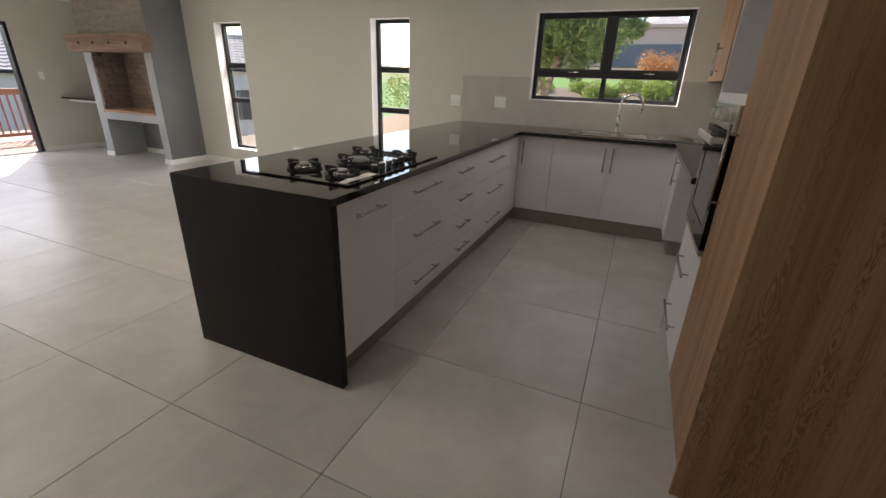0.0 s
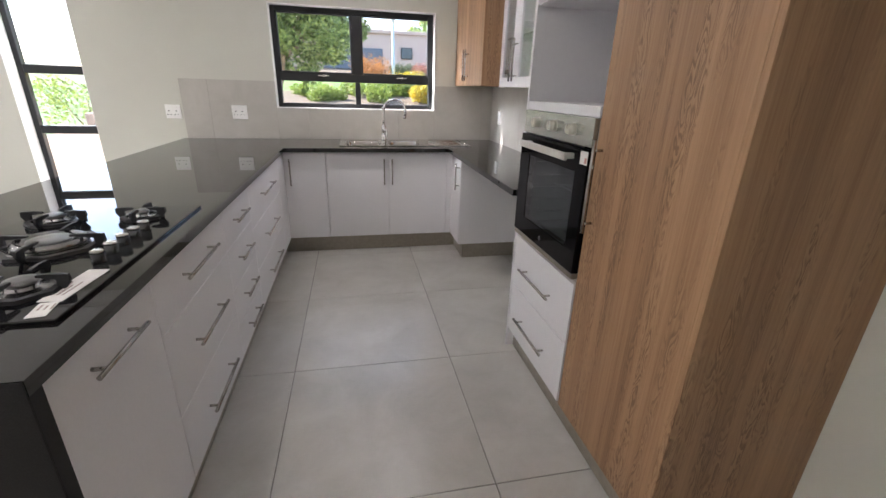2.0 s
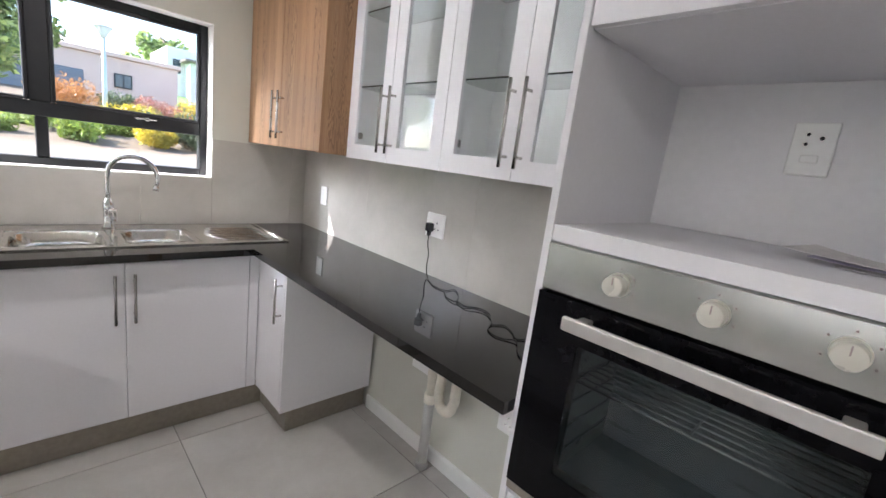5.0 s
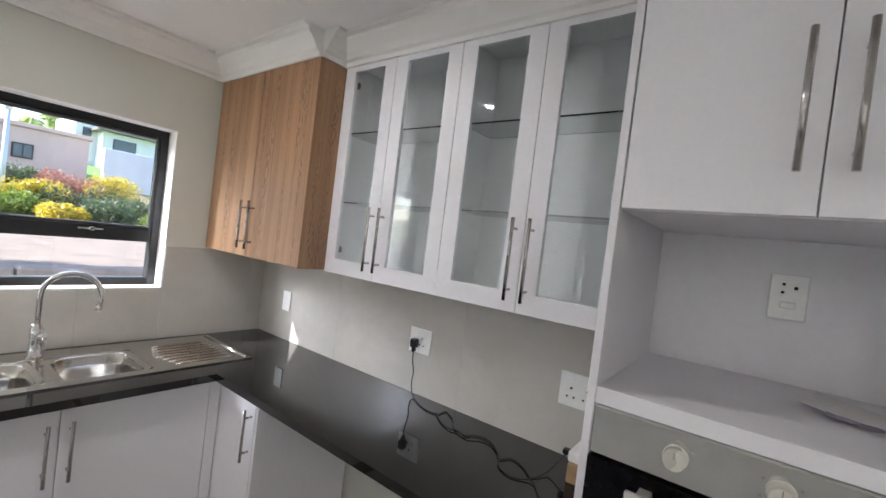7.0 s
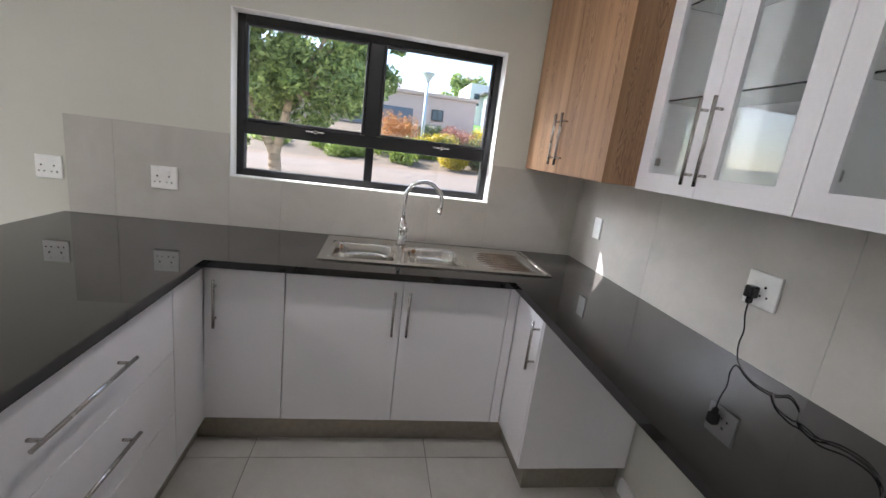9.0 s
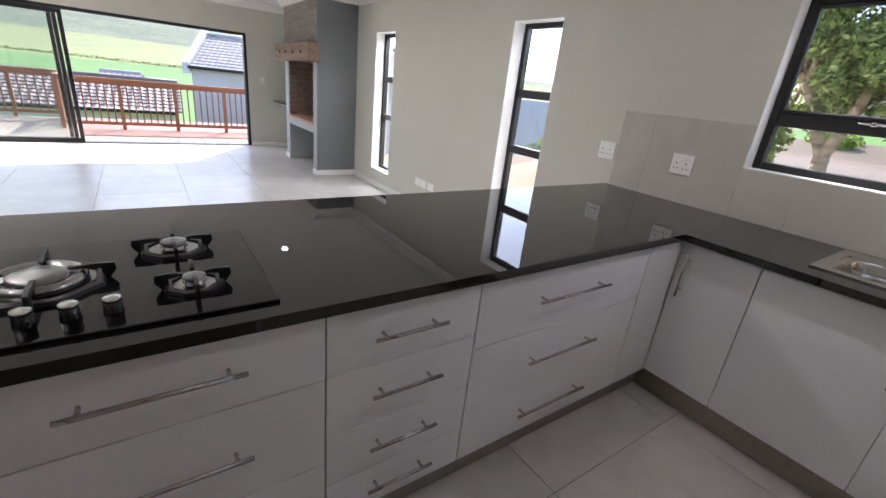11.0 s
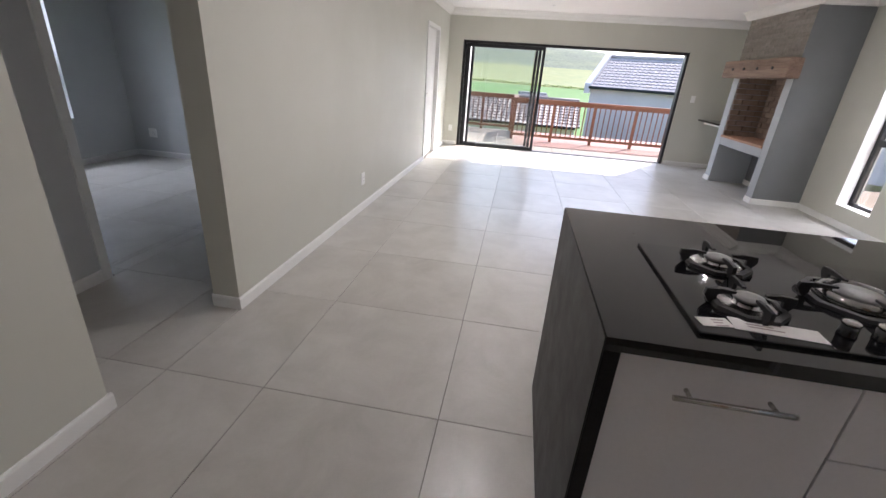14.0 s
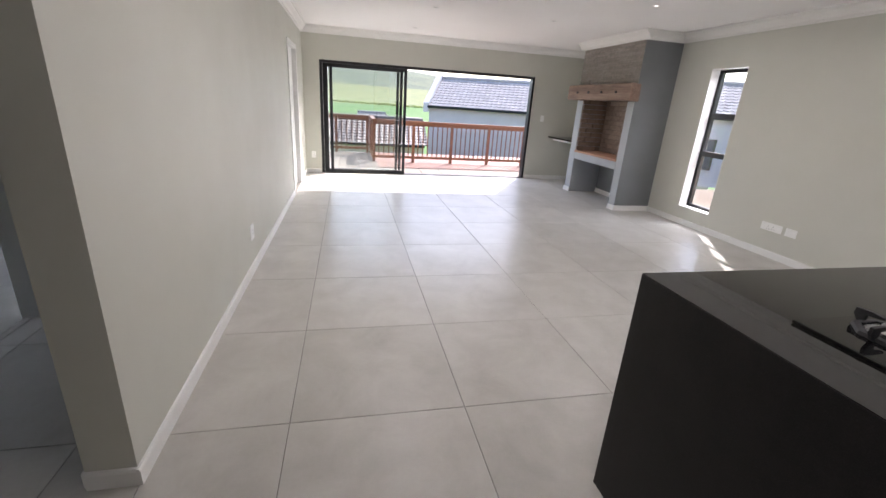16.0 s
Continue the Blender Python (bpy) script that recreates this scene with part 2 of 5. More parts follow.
def cells(us, vs, solid, put, thick):
    """Box faces for the solid cells of a grid. put(u, v, w) gives the corner; w runs over thick."""
    bm, made = bmesh.new(), {}

    def vert(i, j, w):
        if (i, j, w) not in made:
            made[i, j, w] = bm.verts.new(put(us[i], vs[j], thick[w]))
        return made[i, j, w]

    def filled(i, j):
        return 0 <= i < len(us) - 1 and 0 <= j < len(vs) - 1 and solid((us[i] + us[i + 1]) / 2, (vs[j] + vs[j + 1]) / 2)

    for i in range(len(us) - 1):
        for j in range(len(vs) - 1):
            if not filled(i, j):
                continue
            for w in (0, 1):
                bm.faces.new([vert(*q, w) for q in ((i, j), (i + 1, j), (i + 1, j + 1), (i, j + 1))])
            for (a, b), (di, dj) in ((((i, j), (i + 1, j)), (0, -1)), (((i + 1, j), (i + 1, j + 1)), (1, 0)), (((i + 1, j + 1), (i, j + 1)), (0, 1)), (((i, j + 1), (i, j)), (-1, 0))):
                if not filled(i + di, j + dj):
                    bm.faces.new([vert(*a, 0), vert(*b, 0), vert(*b, 1), vert(*a, 1)])
    return bm


def wall(name, axis, at, u0, u1, z0, z1, holes, label, material=None):
    """A wall with openings. axis: the one it lies across; at: its two faces; holes: (u0, u1, z0, z1)."""
    us = sorted({u0, u1, *[h[0] for h in holes], *[h[1] for h in holes]})
    zs = sorted({z0, z1, *[h[2] for h in holes], *[h[3] for h in holes]})
    us, zs = [u for u in us if u0 <= u <= u1], [z for z in zs if z0 <= z <= z1]
    put = (lambda u, v, w: (u, w, v)) if axis == "y" else (lambda u, v, w: (w, u, v))
    bm = cells(us, zs, lambda u, v: not any(h[0] < u < h[1] and h[2] < v < h[3] for h in holes), put, at)
    return setting(name, bm, material or WALL, label, "wall")


# ---- plan ----
XE, YN, XW, YS, ZC = 1.90, 3.535, -7.97, -1.70, 2.45
SINK_WIN = (-0.118, 1.316, 1.17, 2.005)
NAR_A = (-4.735, -4.21, 0.235, 1.985)
NAR_B = (-2.115, -1.58, 0.235, 1.985)
SLIDE = (-1.42, 2.575, -0.2, 1.94)
DOOR_S = (-6.98, -6.08, -0.2, 2.0)
BED_WIN = (-3.70, -2.3, 0.56, 2.0)
wall("wall_north", "y", (YN, YN + 0.22), XW - 0.22, XE + 0.22, -0.2, ZC + 0.15, [SINK_WIN, NAR_A, NAR_B], "pale greenish-grey painted wall with three windows")
wall("wall_east", "x", (XE, XE + 0.22), -2.86, YN, -0.2, ZC + 0.15, [], "pale greenish-grey painted kitchen wall")
wall("wall_west", "x", (XW - 0.22, XW), YS - 0.166, YN, -0.2, ZC + 0.15, [SLIDE], "pale greenish-grey painted wall round the sliding door")
wall("wall_south_1", "y", (YS - 0.166, YS), XW, -1.177, -0.2, ZC + 0.15, [DOOR_S], "long smooth pale greenish-grey painted wall")
wall("wall_south_2", "y", (YS - 0.18, YS - 0.028), -0.345, XE, -0.2, ZC + 0.15, [], "short pale painted wall beside the passage")
wall("wall_passage", "y", (-2.86, -2.70), -4.5, XE, -0.2, ZC + 0.15, [(-2.55, -1.285, -0.2, 2.03)], "grey painted passage wall with a doorway", BEDWALL)
wall("wall_bedroom_west", "x", (-4.66, -4.5), -5.5, YS - 0.166, -0.2, ZC + 0.15, [], "grey painted bedroom wall", BEDWALL)
wall("wall_bedroom_south", "y", (-5.72, -5.5), -4.66, 0.2, -0.2, ZC + 0.15, [BED_WIN], "grey painted bedroom wall with a window", BEDWALL)
wall("wall_bedroom_east", "x", (0.0, 0.2), -5.5, -2.86, -0.2, ZC + 0.15, [], "grey painted bedroom wall", BEDWALL)
setting("ceiling", cells([XW - 0.2, -4.66, XE + 0.2], [-5.72, YS - 0.16, YN + 0.2], lambda u, v: u > -4.66 or v > YS - 0.16, lambda u, v, w: (u, v, w), (ZC, ZC + 0.14)), CEIL, "flat white painted ceiling", "ceiling")
setting("roof_slab", B(XW - 0.5, XE + 0.5, -6.0, YN + 0.35, ZC + 0.16, ZC + 0.34), SCREED, "flat grey roof slab over the house", "roof")

# floor: screed with tiles laid on it
floor = setting("floor", cells([XW - 0.2, -4.66, XE + 0.2], [-5.72, YS - 0.16, YN + 0.2], lambda u, v: u > -4.66 or v > YS - 0.16, lambda u, v, w: (u, v, w), (-0.2, -0.0035)), GROUT, "large pale grey-beige porcelain floor tiles with thin grey joints", "floor")


def profile_run(name, prof, a, b, out, material, label, category):
    """A moulding: profile (out, up) pairs swept straight from a to b."""
    bm = bmesh.new()
    a, b, out = Vector(a), Vector(b), Vector(out)
    ends = [[bm.verts.new(p + out * o + Vector((0, 0, u))) for o, u in prof] for p in (a, b)]
    n = len(prof)
    for i in range(n):
        bm.faces.new((ends[0][i], ends[0][(i + 1) % n], ends[1][(i + 1) % n], ends[1][i]))
    bm.faces.new(ends[0])
    bm.faces.new(ends[1])
    return setting(name, bm, material, label, category)


CORN = [(0, -0.115), (0.012, -0.115), (0.016, -0.098), (0.03, -0.09), (0.042, -0.066), (0.064, -0.044), (0.076, -0.034), (0.08, -0.018), (0.1, -0.014), (0.1, 0), (0, 0)]
SKIRT = [(0, 0), (0.014, 0), (0.014, 0.062), (0.009, 0.072), (0, 0.074)]
BR_X0, BR_X1, BR_Y = -6.92, -5.34, 2.95
for a, b, out in (((XW, YS, ZC), (XW, YN, ZC), (1, 0, 0)), ((XW, YS, ZC), (-1.177, YS, ZC), (0, 1, 0)), ((XW, YN, ZC), (BR_X0, YN, ZC), (0, -1, 0)), ((BR_X1, YN, ZC), (XE, YN, ZC), (0, -1, 0)),
                  ((BR_X0 - 0.1, BR_Y, ZC), (BR_X1 + 0.1, BR_Y, ZC), (0, -1, 0)), ((BR_X0, BR_Y, ZC), (BR_X0, YN, ZC), (-1, 0, 0)), ((BR_X1, BR_Y, ZC), (BR_X1, YN, ZC), (1, 0, 0)),
                  ((-0.345, YS - 0.028, ZC), (XE, YS - 0.028, ZC), (0, 1, 0)), ((XE, YS, ZC), (XE, 0.06, ZC), (-1, 0, 0))):
    profile_run("cornice", CORN, a, b, out, WHITE, "moulded white plaster cornice", "cornice")
for a, b, out in (((XW, YS, 0), (-7.02, YS, 0), (0, 1, 0)), ((-6.04, YS, 0), (-1.163, YS, 0), (0, 1, 0)), ((-1.177, YS, 0), (-1.177, YS - 0.166, 0), (1, 0, 0)), ((-0.359, YS - 0.028, 0), (XE, YS - 0.028, 0), (0, 1, 0)), ((-0.345, YS - 0.028, 0), (-0.345, YS - 0.18, 0), (-1, 0, 0)),
                  ((XW, YS, 0), (XW, SLIDE[0] - 0.01, 0), (1, 0, 0)), ((XW, SLIDE[1] + 0.01, 0), (XW, YN, 0), (1, 0, 0)), ((XW, YN, 0), (BR_X0, YN, 0), (0, -1, 0)), ((BR_X1, YN, 0), (-0.6, YN, 0), (0, -1, 0)),
                  ((BR_X1, BR_Y - 0.014, 0), (BR_X1, YN, 0), (1, 0, 0)), ((BR_X0, BR_Y - 0.014, 0), (BR_X0, YN, 0), (-1, 0, 0)), ((XE, 1.3, 0), (XE, 2.6, 0), (-1, 0, 0)), ((XE, YS, 0), (XE, 0.06, 0), (-1, 0, 0)),
                  ((-1.244, -2.70, 0), (XE, -2.70, 0), (0, 1, 0)), ((-4.5, -2.70, 0), (-2.6, -2.70, 0), (0, 1, 0)), ((-4.5, -5.5, 0), (-4.5, -2.86, 0), (1, 0, 0)), ((-4.5, -5.5, 0), (0, -5.5, 0), (0, 1, 0)), ((-4.5, YS - 0.166, 0), (-1.177, YS - 0.166, 0), (0, -1, 0))):
    profile_run("baseboard", SKIRT, a, b, out, TRIM, "low white painted baseboard", "baseboard")


# ---- windows and doors ----
def bar(parent, name, u0, u1, z0, z1, w0, w1, axis="y", material=None, bev=0.004):
    bm = B(u0, u1, w0, w1, z0, z1, bev) if axis == "y" else B(w0, w1, u0, u1, z0, z1, bev)
    return part(name, bm, material or ALU, parent)


def pane(parent, u0, u1, z0, z1, w, axis="y", material=None):
    bm = B(u0, u1, w - 0.003, w + 0.003, z0, z1) if axis == "y" else B(w - 0.003, w + 0.003, u0, u1, z0, z1)
    ob = part("pane", bm, material or GLASS, parent)
    ob.visible_shadow = False
    return ob


def window(name, hole, label, w, splits_z=(), split_u=None, inner=YN):
    x0, x1, z0, z1 = hole
    win = thing(name, label, "window", at=((x0 + x1) / 2, w, z0))
    win["kind"] = "structure"
    f = 0.042
    for n, a in (("jamb", (x0, x0 + f, z0, z1)), ("jamb", (x1 - f, x1, z0, z1)), ("head", (x0 + f, x1 - f, z1 - f, z1)), ("sill_bar", (x0 + f, x1 - f, z0, z0 + f))):
        bar(win, n, *a, w, w + 0.06)
    if inner is not None:
        for q in ((x0, x0 + 0.004, z0 + 0.004, z1 - 0.004), (x1 - 0.004, x1, z0 + 0.004, z1 - 0.004), (x0, x1, z1 - 0.004, z1), (x0, x1, z0, z0 + 0.004)):
            bar(win, "reveal_lining", *q, inner - 0.0015, w - 0.0005, "y", WHITE, 0)
    zs = [z0 + f, *splits_z, z1 - f]
    for z in splits_z:
        bar(win, "transom", x0 + f, x1 - f, z - 0.034, z + 0.034, w + 0.002, w + 0.058)
    us = [x0 + f, x1 - f] if split_u is None else [x0 + f, split_u, x1 - f]
    for i, (a, b) in enumerate(zip(zs, zs[1:])):
        a, b = a + (0.034 if i else 0), b - (0.034 if i < len(zs) - 2 else 0)
        if split_u is not None:
            hw = 0.04 if i else 0.024
            bar(win, "mullion", split_u - hw, split_u + hw, a, b, w + 0.004, w + 0.056)
        for k, (u, v) in enumerate(zip(us, us[1:])):
            hw = 0 if split_u is None else (0.04 if i else 0.024)
            u, v = u + (hw if k else 0), v - (hw if k < len(us) - 2 else 0)
            pane(win, u, v, a, b, w + 0.03)
            if i and split_u is not None:
                g = 0.016
                for q in ((u, u + g, a, b), (v - g, v, a, b), (u + g, v - g, a, a + g), (u + g, v - g, b - g, b)):
                    bar(win, "sash", *q, w - 0.006, w + 0.024)
                c = (u + v) / 2 + 0.06
                hb = cube(B(c - 0.055, c + 0.045, w - 0.022, w - 0.014, a - 0.020, a - 0.012, 0.002), c - 0.009, c + 0.009, w - 0.022, w, a - 0.026, a - 0.006, 0.002)
                part("window_catch", hb, STEEL, win, "small metal casement catch")
    return win


window("window_1", SINK_WIN, "charcoal aluminium casement window over the sink", YN + 0.095, (1.435,), 0.605)
window("window_2", NAR_A, "tall narrow charcoal aluminium window with three panes", YN + 0.12, (0.95, 1.43))
window("window_3", NAR_B, "tall narrow charcoal aluminium window with three panes", YN + 0.12, (0.95, 1.43))
window("window_4", BED_WIN, "charcoal aluminium bedroom window", -5.66, (1.2,), -2.95, None)

# sliding door: the moving leaf stands stacked in front of the fixed one
slide = thing("sliding_door", "charcoal aluminium sliding glass door, half open to the deck", "door", at=(XW - 0.1, 0.5, 0))
y0, y1 = SLIDE[0], SLIDE[1]
for n, q in (("jamb", (y0, y0 + 0.045, 0, 1.94)), ("jamb", (y1 - 0.045, y1, 0, 1.94)), ("head", (y0 + 0.045, y1 - 0.045, 1.895, 1.94)), ("track", (y0 + 0.045, y1 - 0.045, -0.03, 0.012))):
    bar(slide, n, *q, XW - 0.15, XW - 0.02, "x")
for k, (a, b, w) in enumerate(((y0 + 0.05, -0.02, XW - 0.146), (y0 + 0.085, 0.04, XW - 0.104), (y0 + 0.165, 0.11, XW - 0.062))):
    leaf = part("leaf", B(w, w + 0.036, a, a + 0.05, 0.014, 1.893, 0.004), ALU, slide)
    bar(leaf, "stile", b - 0.05, b, 0.014, 1.893, w, w + 0.036, "x")
    bar(leaf, "rail", a + 0.05, b - 0.05, 0.014, 0.075, w + 0.001, w + 0.035, "x")
    bar(leaf, "rail", a + 0.05, b - 0.05, 1.835, 1.893, w + 0.001, w + 0.035, "x")
    pane(leaf, a + 0.05, b - 0.05, 0.075, 1.835, w + 0.018, "x")
    if k == 2:
        part("handle", cube(B(w + 0.038, w + 0.071, b - 0.04, b - 0.015, 0.92, 1.12, 0.005), w + 0.034, w + 0.046, b - 0.045, b - 0.008, 0.9, 1.14, 0.003), BLACKPL, leaf)
setting("pier", B(-8.56, -8.192, -1.62, -1.30, -0.1, ZC + 0.1, 0.006), WHITE, "white plastered pier outside the sliding door", "pier")

door = thing("door_1", "closed white painted door in a white steel frame", "door", at=(-6.53, YS - 0.08, 0))
door["kind"] = "structure"
part("frame", cells([-7.02, -6.965, -6.095, -6.04], [0.0, 1.985, 2.04], lambda u, v: v > 1.985 or u < -6.965 or u > -6.095, lambda u, v, w: (u, w, v), (YS - 0.17, YS + 0.014)), TRIM, door)
leaf = part("leaf", B(-6.962, -6.098, YS - 0.09, YS - 0.05, 0.006, 1.982, 0.003), TRIM, door)
hb = rod(rod(bmesh.new(), (-6.17, YS - 0.07, 1.02), (-6.17, YS - 0.02, 1.02), 0.01), (-6.17, YS - 0.022, 1.02), (-6.29, YS - 0.022, 1.02), 0.009)
part("door_handle", hb, STEEL, leaf, "brushed steel lever handle")
jamb = thing("door_2", "white painted steel frame of an open bedroom doorway", "door frame", at=(-1.75, -2.78, 0))
jamb["kind"] = "structure"
part("frame", cells([-2.6, -2.535, -1.30, -1.245], [0.0, 2.015, 2.07], lambda u, v: v > 2.015 or u < -2.535 or u > -1.30, lambda u, v, w: (u, w, v), (-2.875, -2.685)), TRIM, jamb)
part("strike_plate", B(-1.304, -1.298, -2.76, -2.72, 1.05, 1.19, 0.002), STEEL, jamb, "steel strike plate")


# ---- kitchen ----
def bar_handle(parent, a, b, out, r=0.006, gap=0.032):
    """A steel bar handle from a to b, standing off along out, with two posts."""
    a, b, out = Vector(a), Vector(b), Vector(out)
    d = (b - a).normalized()
    bm = rod(bmesh.new(), a + out * gap, b + out * gap, r)
    for p in (a + d * 0.035, b - d * 0.035):
        rod(bm, p, p + out * gap, r * 0.8, 10)
    return part("handle", bm, STEEL, parent, "brushed steel bar handle")


top_cells = cells([-0.919, 0.0, 0.45, 1.16, 1.322, 1.888], [0.0, 1.30, 2.857, 3.02, 3.41, 3.533],
                  lambda u, v: (u < 0 or v > 2.857 or (u > 1.322 and v > 1.30)) and not (0.45 < u < 1.16 and 3.02 < v < 3.41), lambda u, v, w: (u, v, w), (0.868, 0.90))
worktop = thing("worktop", "polished black granite worktop with a waterfall end on the peninsula", "worktop", at=(0, 0, 0))
bv = [e for e in top_cells.edges if e.calc_face_angle(0) > 1.0]
bmesh.ops.bevel(top_cells, geom=bv, offset=0.003, segments=1, affect="EDGES")
part("slab", top_cells, GRANITE, worktop)
part("waterfall_end", B(-0.917, -0.002, 0.001, 0.035, 0.0, 0.8675, 0.001), HONED, worktop, "honed black stone end panel")
part("waterfall_face", B(-0.9185, -0.0005, -0.003, -0.0004, 0.0, 0.8985, 0.0008), HONED, worktop, "honed black stone end panel")


def fronts(parent, axis, at, u0, u1, zs, handles, out):
    """Drawer or door fronts between the heights zs on a plane, with bar handles: (u0, u1, z0, z1) each."""
    for (a, b), h in zip(zip(zs, zs[1:]), handles):
        t = 0.018
        lo, hi = (at - t, at) if out > 0 else (at, at + t)
        q = (lo, hi, u0 + 0.0013, u1 - 0.0013) if axis == "x" else (u0 + 0.0013, u1 - 0.0013, lo, hi)
        kind = "drawer_front" if h and h[2] == h[3] else "door"
        f = part(kind, B(*q, a + 0.0016, b - 0.0016, 0.001), CAB, parent)
        if h:
            o = (out, 0, 0) if axis == "x" else (0, out, 0)
            p, r = ((at, h[0], h[2]), (at, h[1], h[3])) if axis == "x" else ((h[0], at, h[2]), (h[1], at, h[3]))
            bar_handle(f, p, r, o)


def base_unit(label, x0, x1, y0, y1, z0=0.13, z1=0.866):
    u = thing("base_cabinet", label, "cabinet", "kitchen base cabinets", ((x0 + x1) / 2, (y0 + y1) / 2, 0))
    part("body", B(x0, x1, y0, y1, z0, z1), CABIN, u)
    return u


PB = -0.60
u = base_unit("white base cabinet with one pull-out door under the hob", PB, -0.039, 0.037, 0.492)
fronts(u, "x", -0.02, 0.037, 0.492, (0.13, 0.863), [(0.15, 0.381, 0.789, 0.789)], 1)
u = base_unit("white base cabinet with three wide drawers", PB, -0.039, 0.494, 1.185)
fronts(u, "x", -0.02, 0.494, 1.185, (0.13, 0.38, 0.67, 0.863), [(0.673, 0.999, z, z) for z in (0.246, 0.531, 0.777)], 1)
u = base_unit("white base cabinet with four narrow drawers", PB, -0.039, 1.187, 1.68)
fronts(u, "x", -0.02, 1.187, 1.68, (0.13, 0.288, 0.475, 0.672, 0.863), [(1.31, 1.542, z, z) for z in (0.223, 0.393, 0.585, 0.772)], 1)
u = base_unit("white base cabinet with three wide drawers", PB, -0.039, 1.682, 2.632)
fronts(u, "x", -0.02, 1.682, 2.632, (0.13, 0.362, 0.612, 0.863), [(1.94, 2.335, z, z) for z in (0.247, 0.495, 0.749)], 1)
u = base_unit("white corner cabinet with a blank filler panel", PB, -0.039, 2.634, 3.5)
part("filler", B(-0.038, -0.02, 2.636, 2.918, 0.131, 0.863, 0.001), CAB, u)
part("back_panel", B(PB - 0.02, PB - 0.001, 0.037, 3.53, 0.0, 0.866), CAB, u)
SB = 0.141
u = base_unit("white base cabinet with a narrow door in the corner", -0.018, 0.31, 2.919, 3.5, SB)
fronts(u, "y", 2.90, -0.018, 0.31, (SB, 0.863), [(0.031, 0.031, 0.598, 0.812)], -1)
u = base_unit("white two-door cabinet under the sink", 0.312, 1.32, 2.919, 3.5, SB, 0.70)
fronts(u, "y", 2.90, 0.312, 0.819, (SB, 0.863), [(0.783, 0.783, 0.598, 0.812)], -1)
fronts(u, "y", 2.90, 0.819, 1.32, (SB, 0.863), [(0.850, 0.850, 0.598, 0.812)], -1)
part("filler", B(1.322, 1.368, 2.90, 2.918, SB, 0.863, 0.001), CAB, u)
u = base_unit("narrow white end cabinet with one door", 1.389, 1.885, 2.60, 3.5, SB)
fronts(u, "x", 1.37, 2.60, 2.898, (SB, 0.863), [(2.626, 2.626, 0.597, 0.813)], -1)
part("side_panel", B(1.371, 1.884, 2.583, 2.599, SB - 0.002, 0.866, 0.001), CAB, u)
kick = thing("kickboard", "brown-grey aluminium-faced kickboard under the base cabinets", "kickboard")
for q in ((-0.085, -0.07, 0.036, 2.955), (-0.069, 1.42, 2.955, 2.97), (1.42, 1.435, 2.625, 2.954), (1.436, 1.885, 2.625, 2.64)):
    part("kick_strip", B(*q, 0.0, 0.14), KICK, kick)

# oven tower and tall oak cupboard
TX = 1.352
tower = thing("oven_tower", "tall white kitchen tower with a microwave niche and drawers", "cabinet", at=(1.6, 0.96, 0))
part("side_panel", B(TX - 0.002, XE - 0.002, 1.274, 1.292, 0.0, 2.38, 0.001), CAB, tower)
part("side_panel", B(TX + 0.019, XE - 0.002, 0.634, 0.652, 0.115, 2.38, 0.001), CAB, tower)
part("shelf", B(TX, XE - 0.002, 0.653, 1.2735, 1.289, 1.325, 0.001), CAB, tower)
part("shelf", B(TX + 0.018, XE - 0.002, 0.653, 1.2735, 1.712, 1.73, 0.001), CAB, tower)
part("oven_shelf", B(TX + 0.018, XE - 0.002, 0.653, 1.2735, 0.675, 0.692), CABIN, tower)
part("back", B(XE - 0.018, XE - 0.003, 0.653, 1.2735, 1.326, 1.711), CABIN, tower)
fronts(tower, "x", TX, 0.654, 1.272, (0.115, 0.4, 0.672), [(0.803, 1.132, z, z) for z in (0.252, 0.533)], -1)
part("kick_strip", B(1.39, 1.405, 0.634, 1.272, 0.0, 0.114), KICK, tower, "brown-grey aluminium kick strip")
fronts(tower, "x", TX, 0.953, 1.272, (1.712, 2.38), [(0.99, 0.99, 1.785, 2.03)], -1)
fronts(tower, "x", TX, 0.654, 0.953, (1.712, 2.38), [(0.916, 0.916, 1.785, 2.03)], -1)
tall = thing("tall_cupboard", "tall oak-laminate cupboard beside the oven", "cabinet", at=(1.6, 0.36, 0))
part("body", B(TX + 0.02, XE - 0.003, 0.084, 0.632, 0.13, 2.379), CABIN, tall)
part("end_panel", B(TX - 0.001, XE - 0.002, 0.064, 0.083, 0.0, 2.38, 0.001), OAK, tall)
part("kick_strip", B(1.39, 1.405, 0.0845, 0.632, 0.0, 0.114), KICK, tall, "brown-grey aluminium kick strip")
d = part("door", B(TX, TX + 0.018, 0.0845, 0.642, 0.115, 2.378, 0.001), OAK, tall)
bar_handle(d, (TX, 0.606, 0.90), (TX, 0.606, 1.222), (-1, 0, 0))

# wall cupboards
oak_up = thing("wall_cupboard", "oak-laminate two-door wall cupboard in the corner", "cabinet", at=(1.7, 3.0, 1.4))
UX = 1.515
part("body", B(UX + 0.02, XE - 0.002, 2.66, 3.53, 1.402, 2.38), OAK, oak_up)
part("side_panel", B(UX - 0.001, XE - 0.002, 2.640, 2.658, 1.398, 2.38, 0.001), OAK, oak_up)
for a, b, h in ((2.660, 3.09, 3.055), (3.092, 3.53, 3.127)):
    d = part("door", B(UX, UX + 0.018, a, b, 1.40, 2.379, 0.001), OAK, oak_up)
    bar_handle(d, (UX, h, 1.44), (UX, h, 1.68), (-1, 0, 0))
GX = 1.655
lines = [2.636, 2.315, 1.975, 1.64, 1.30]
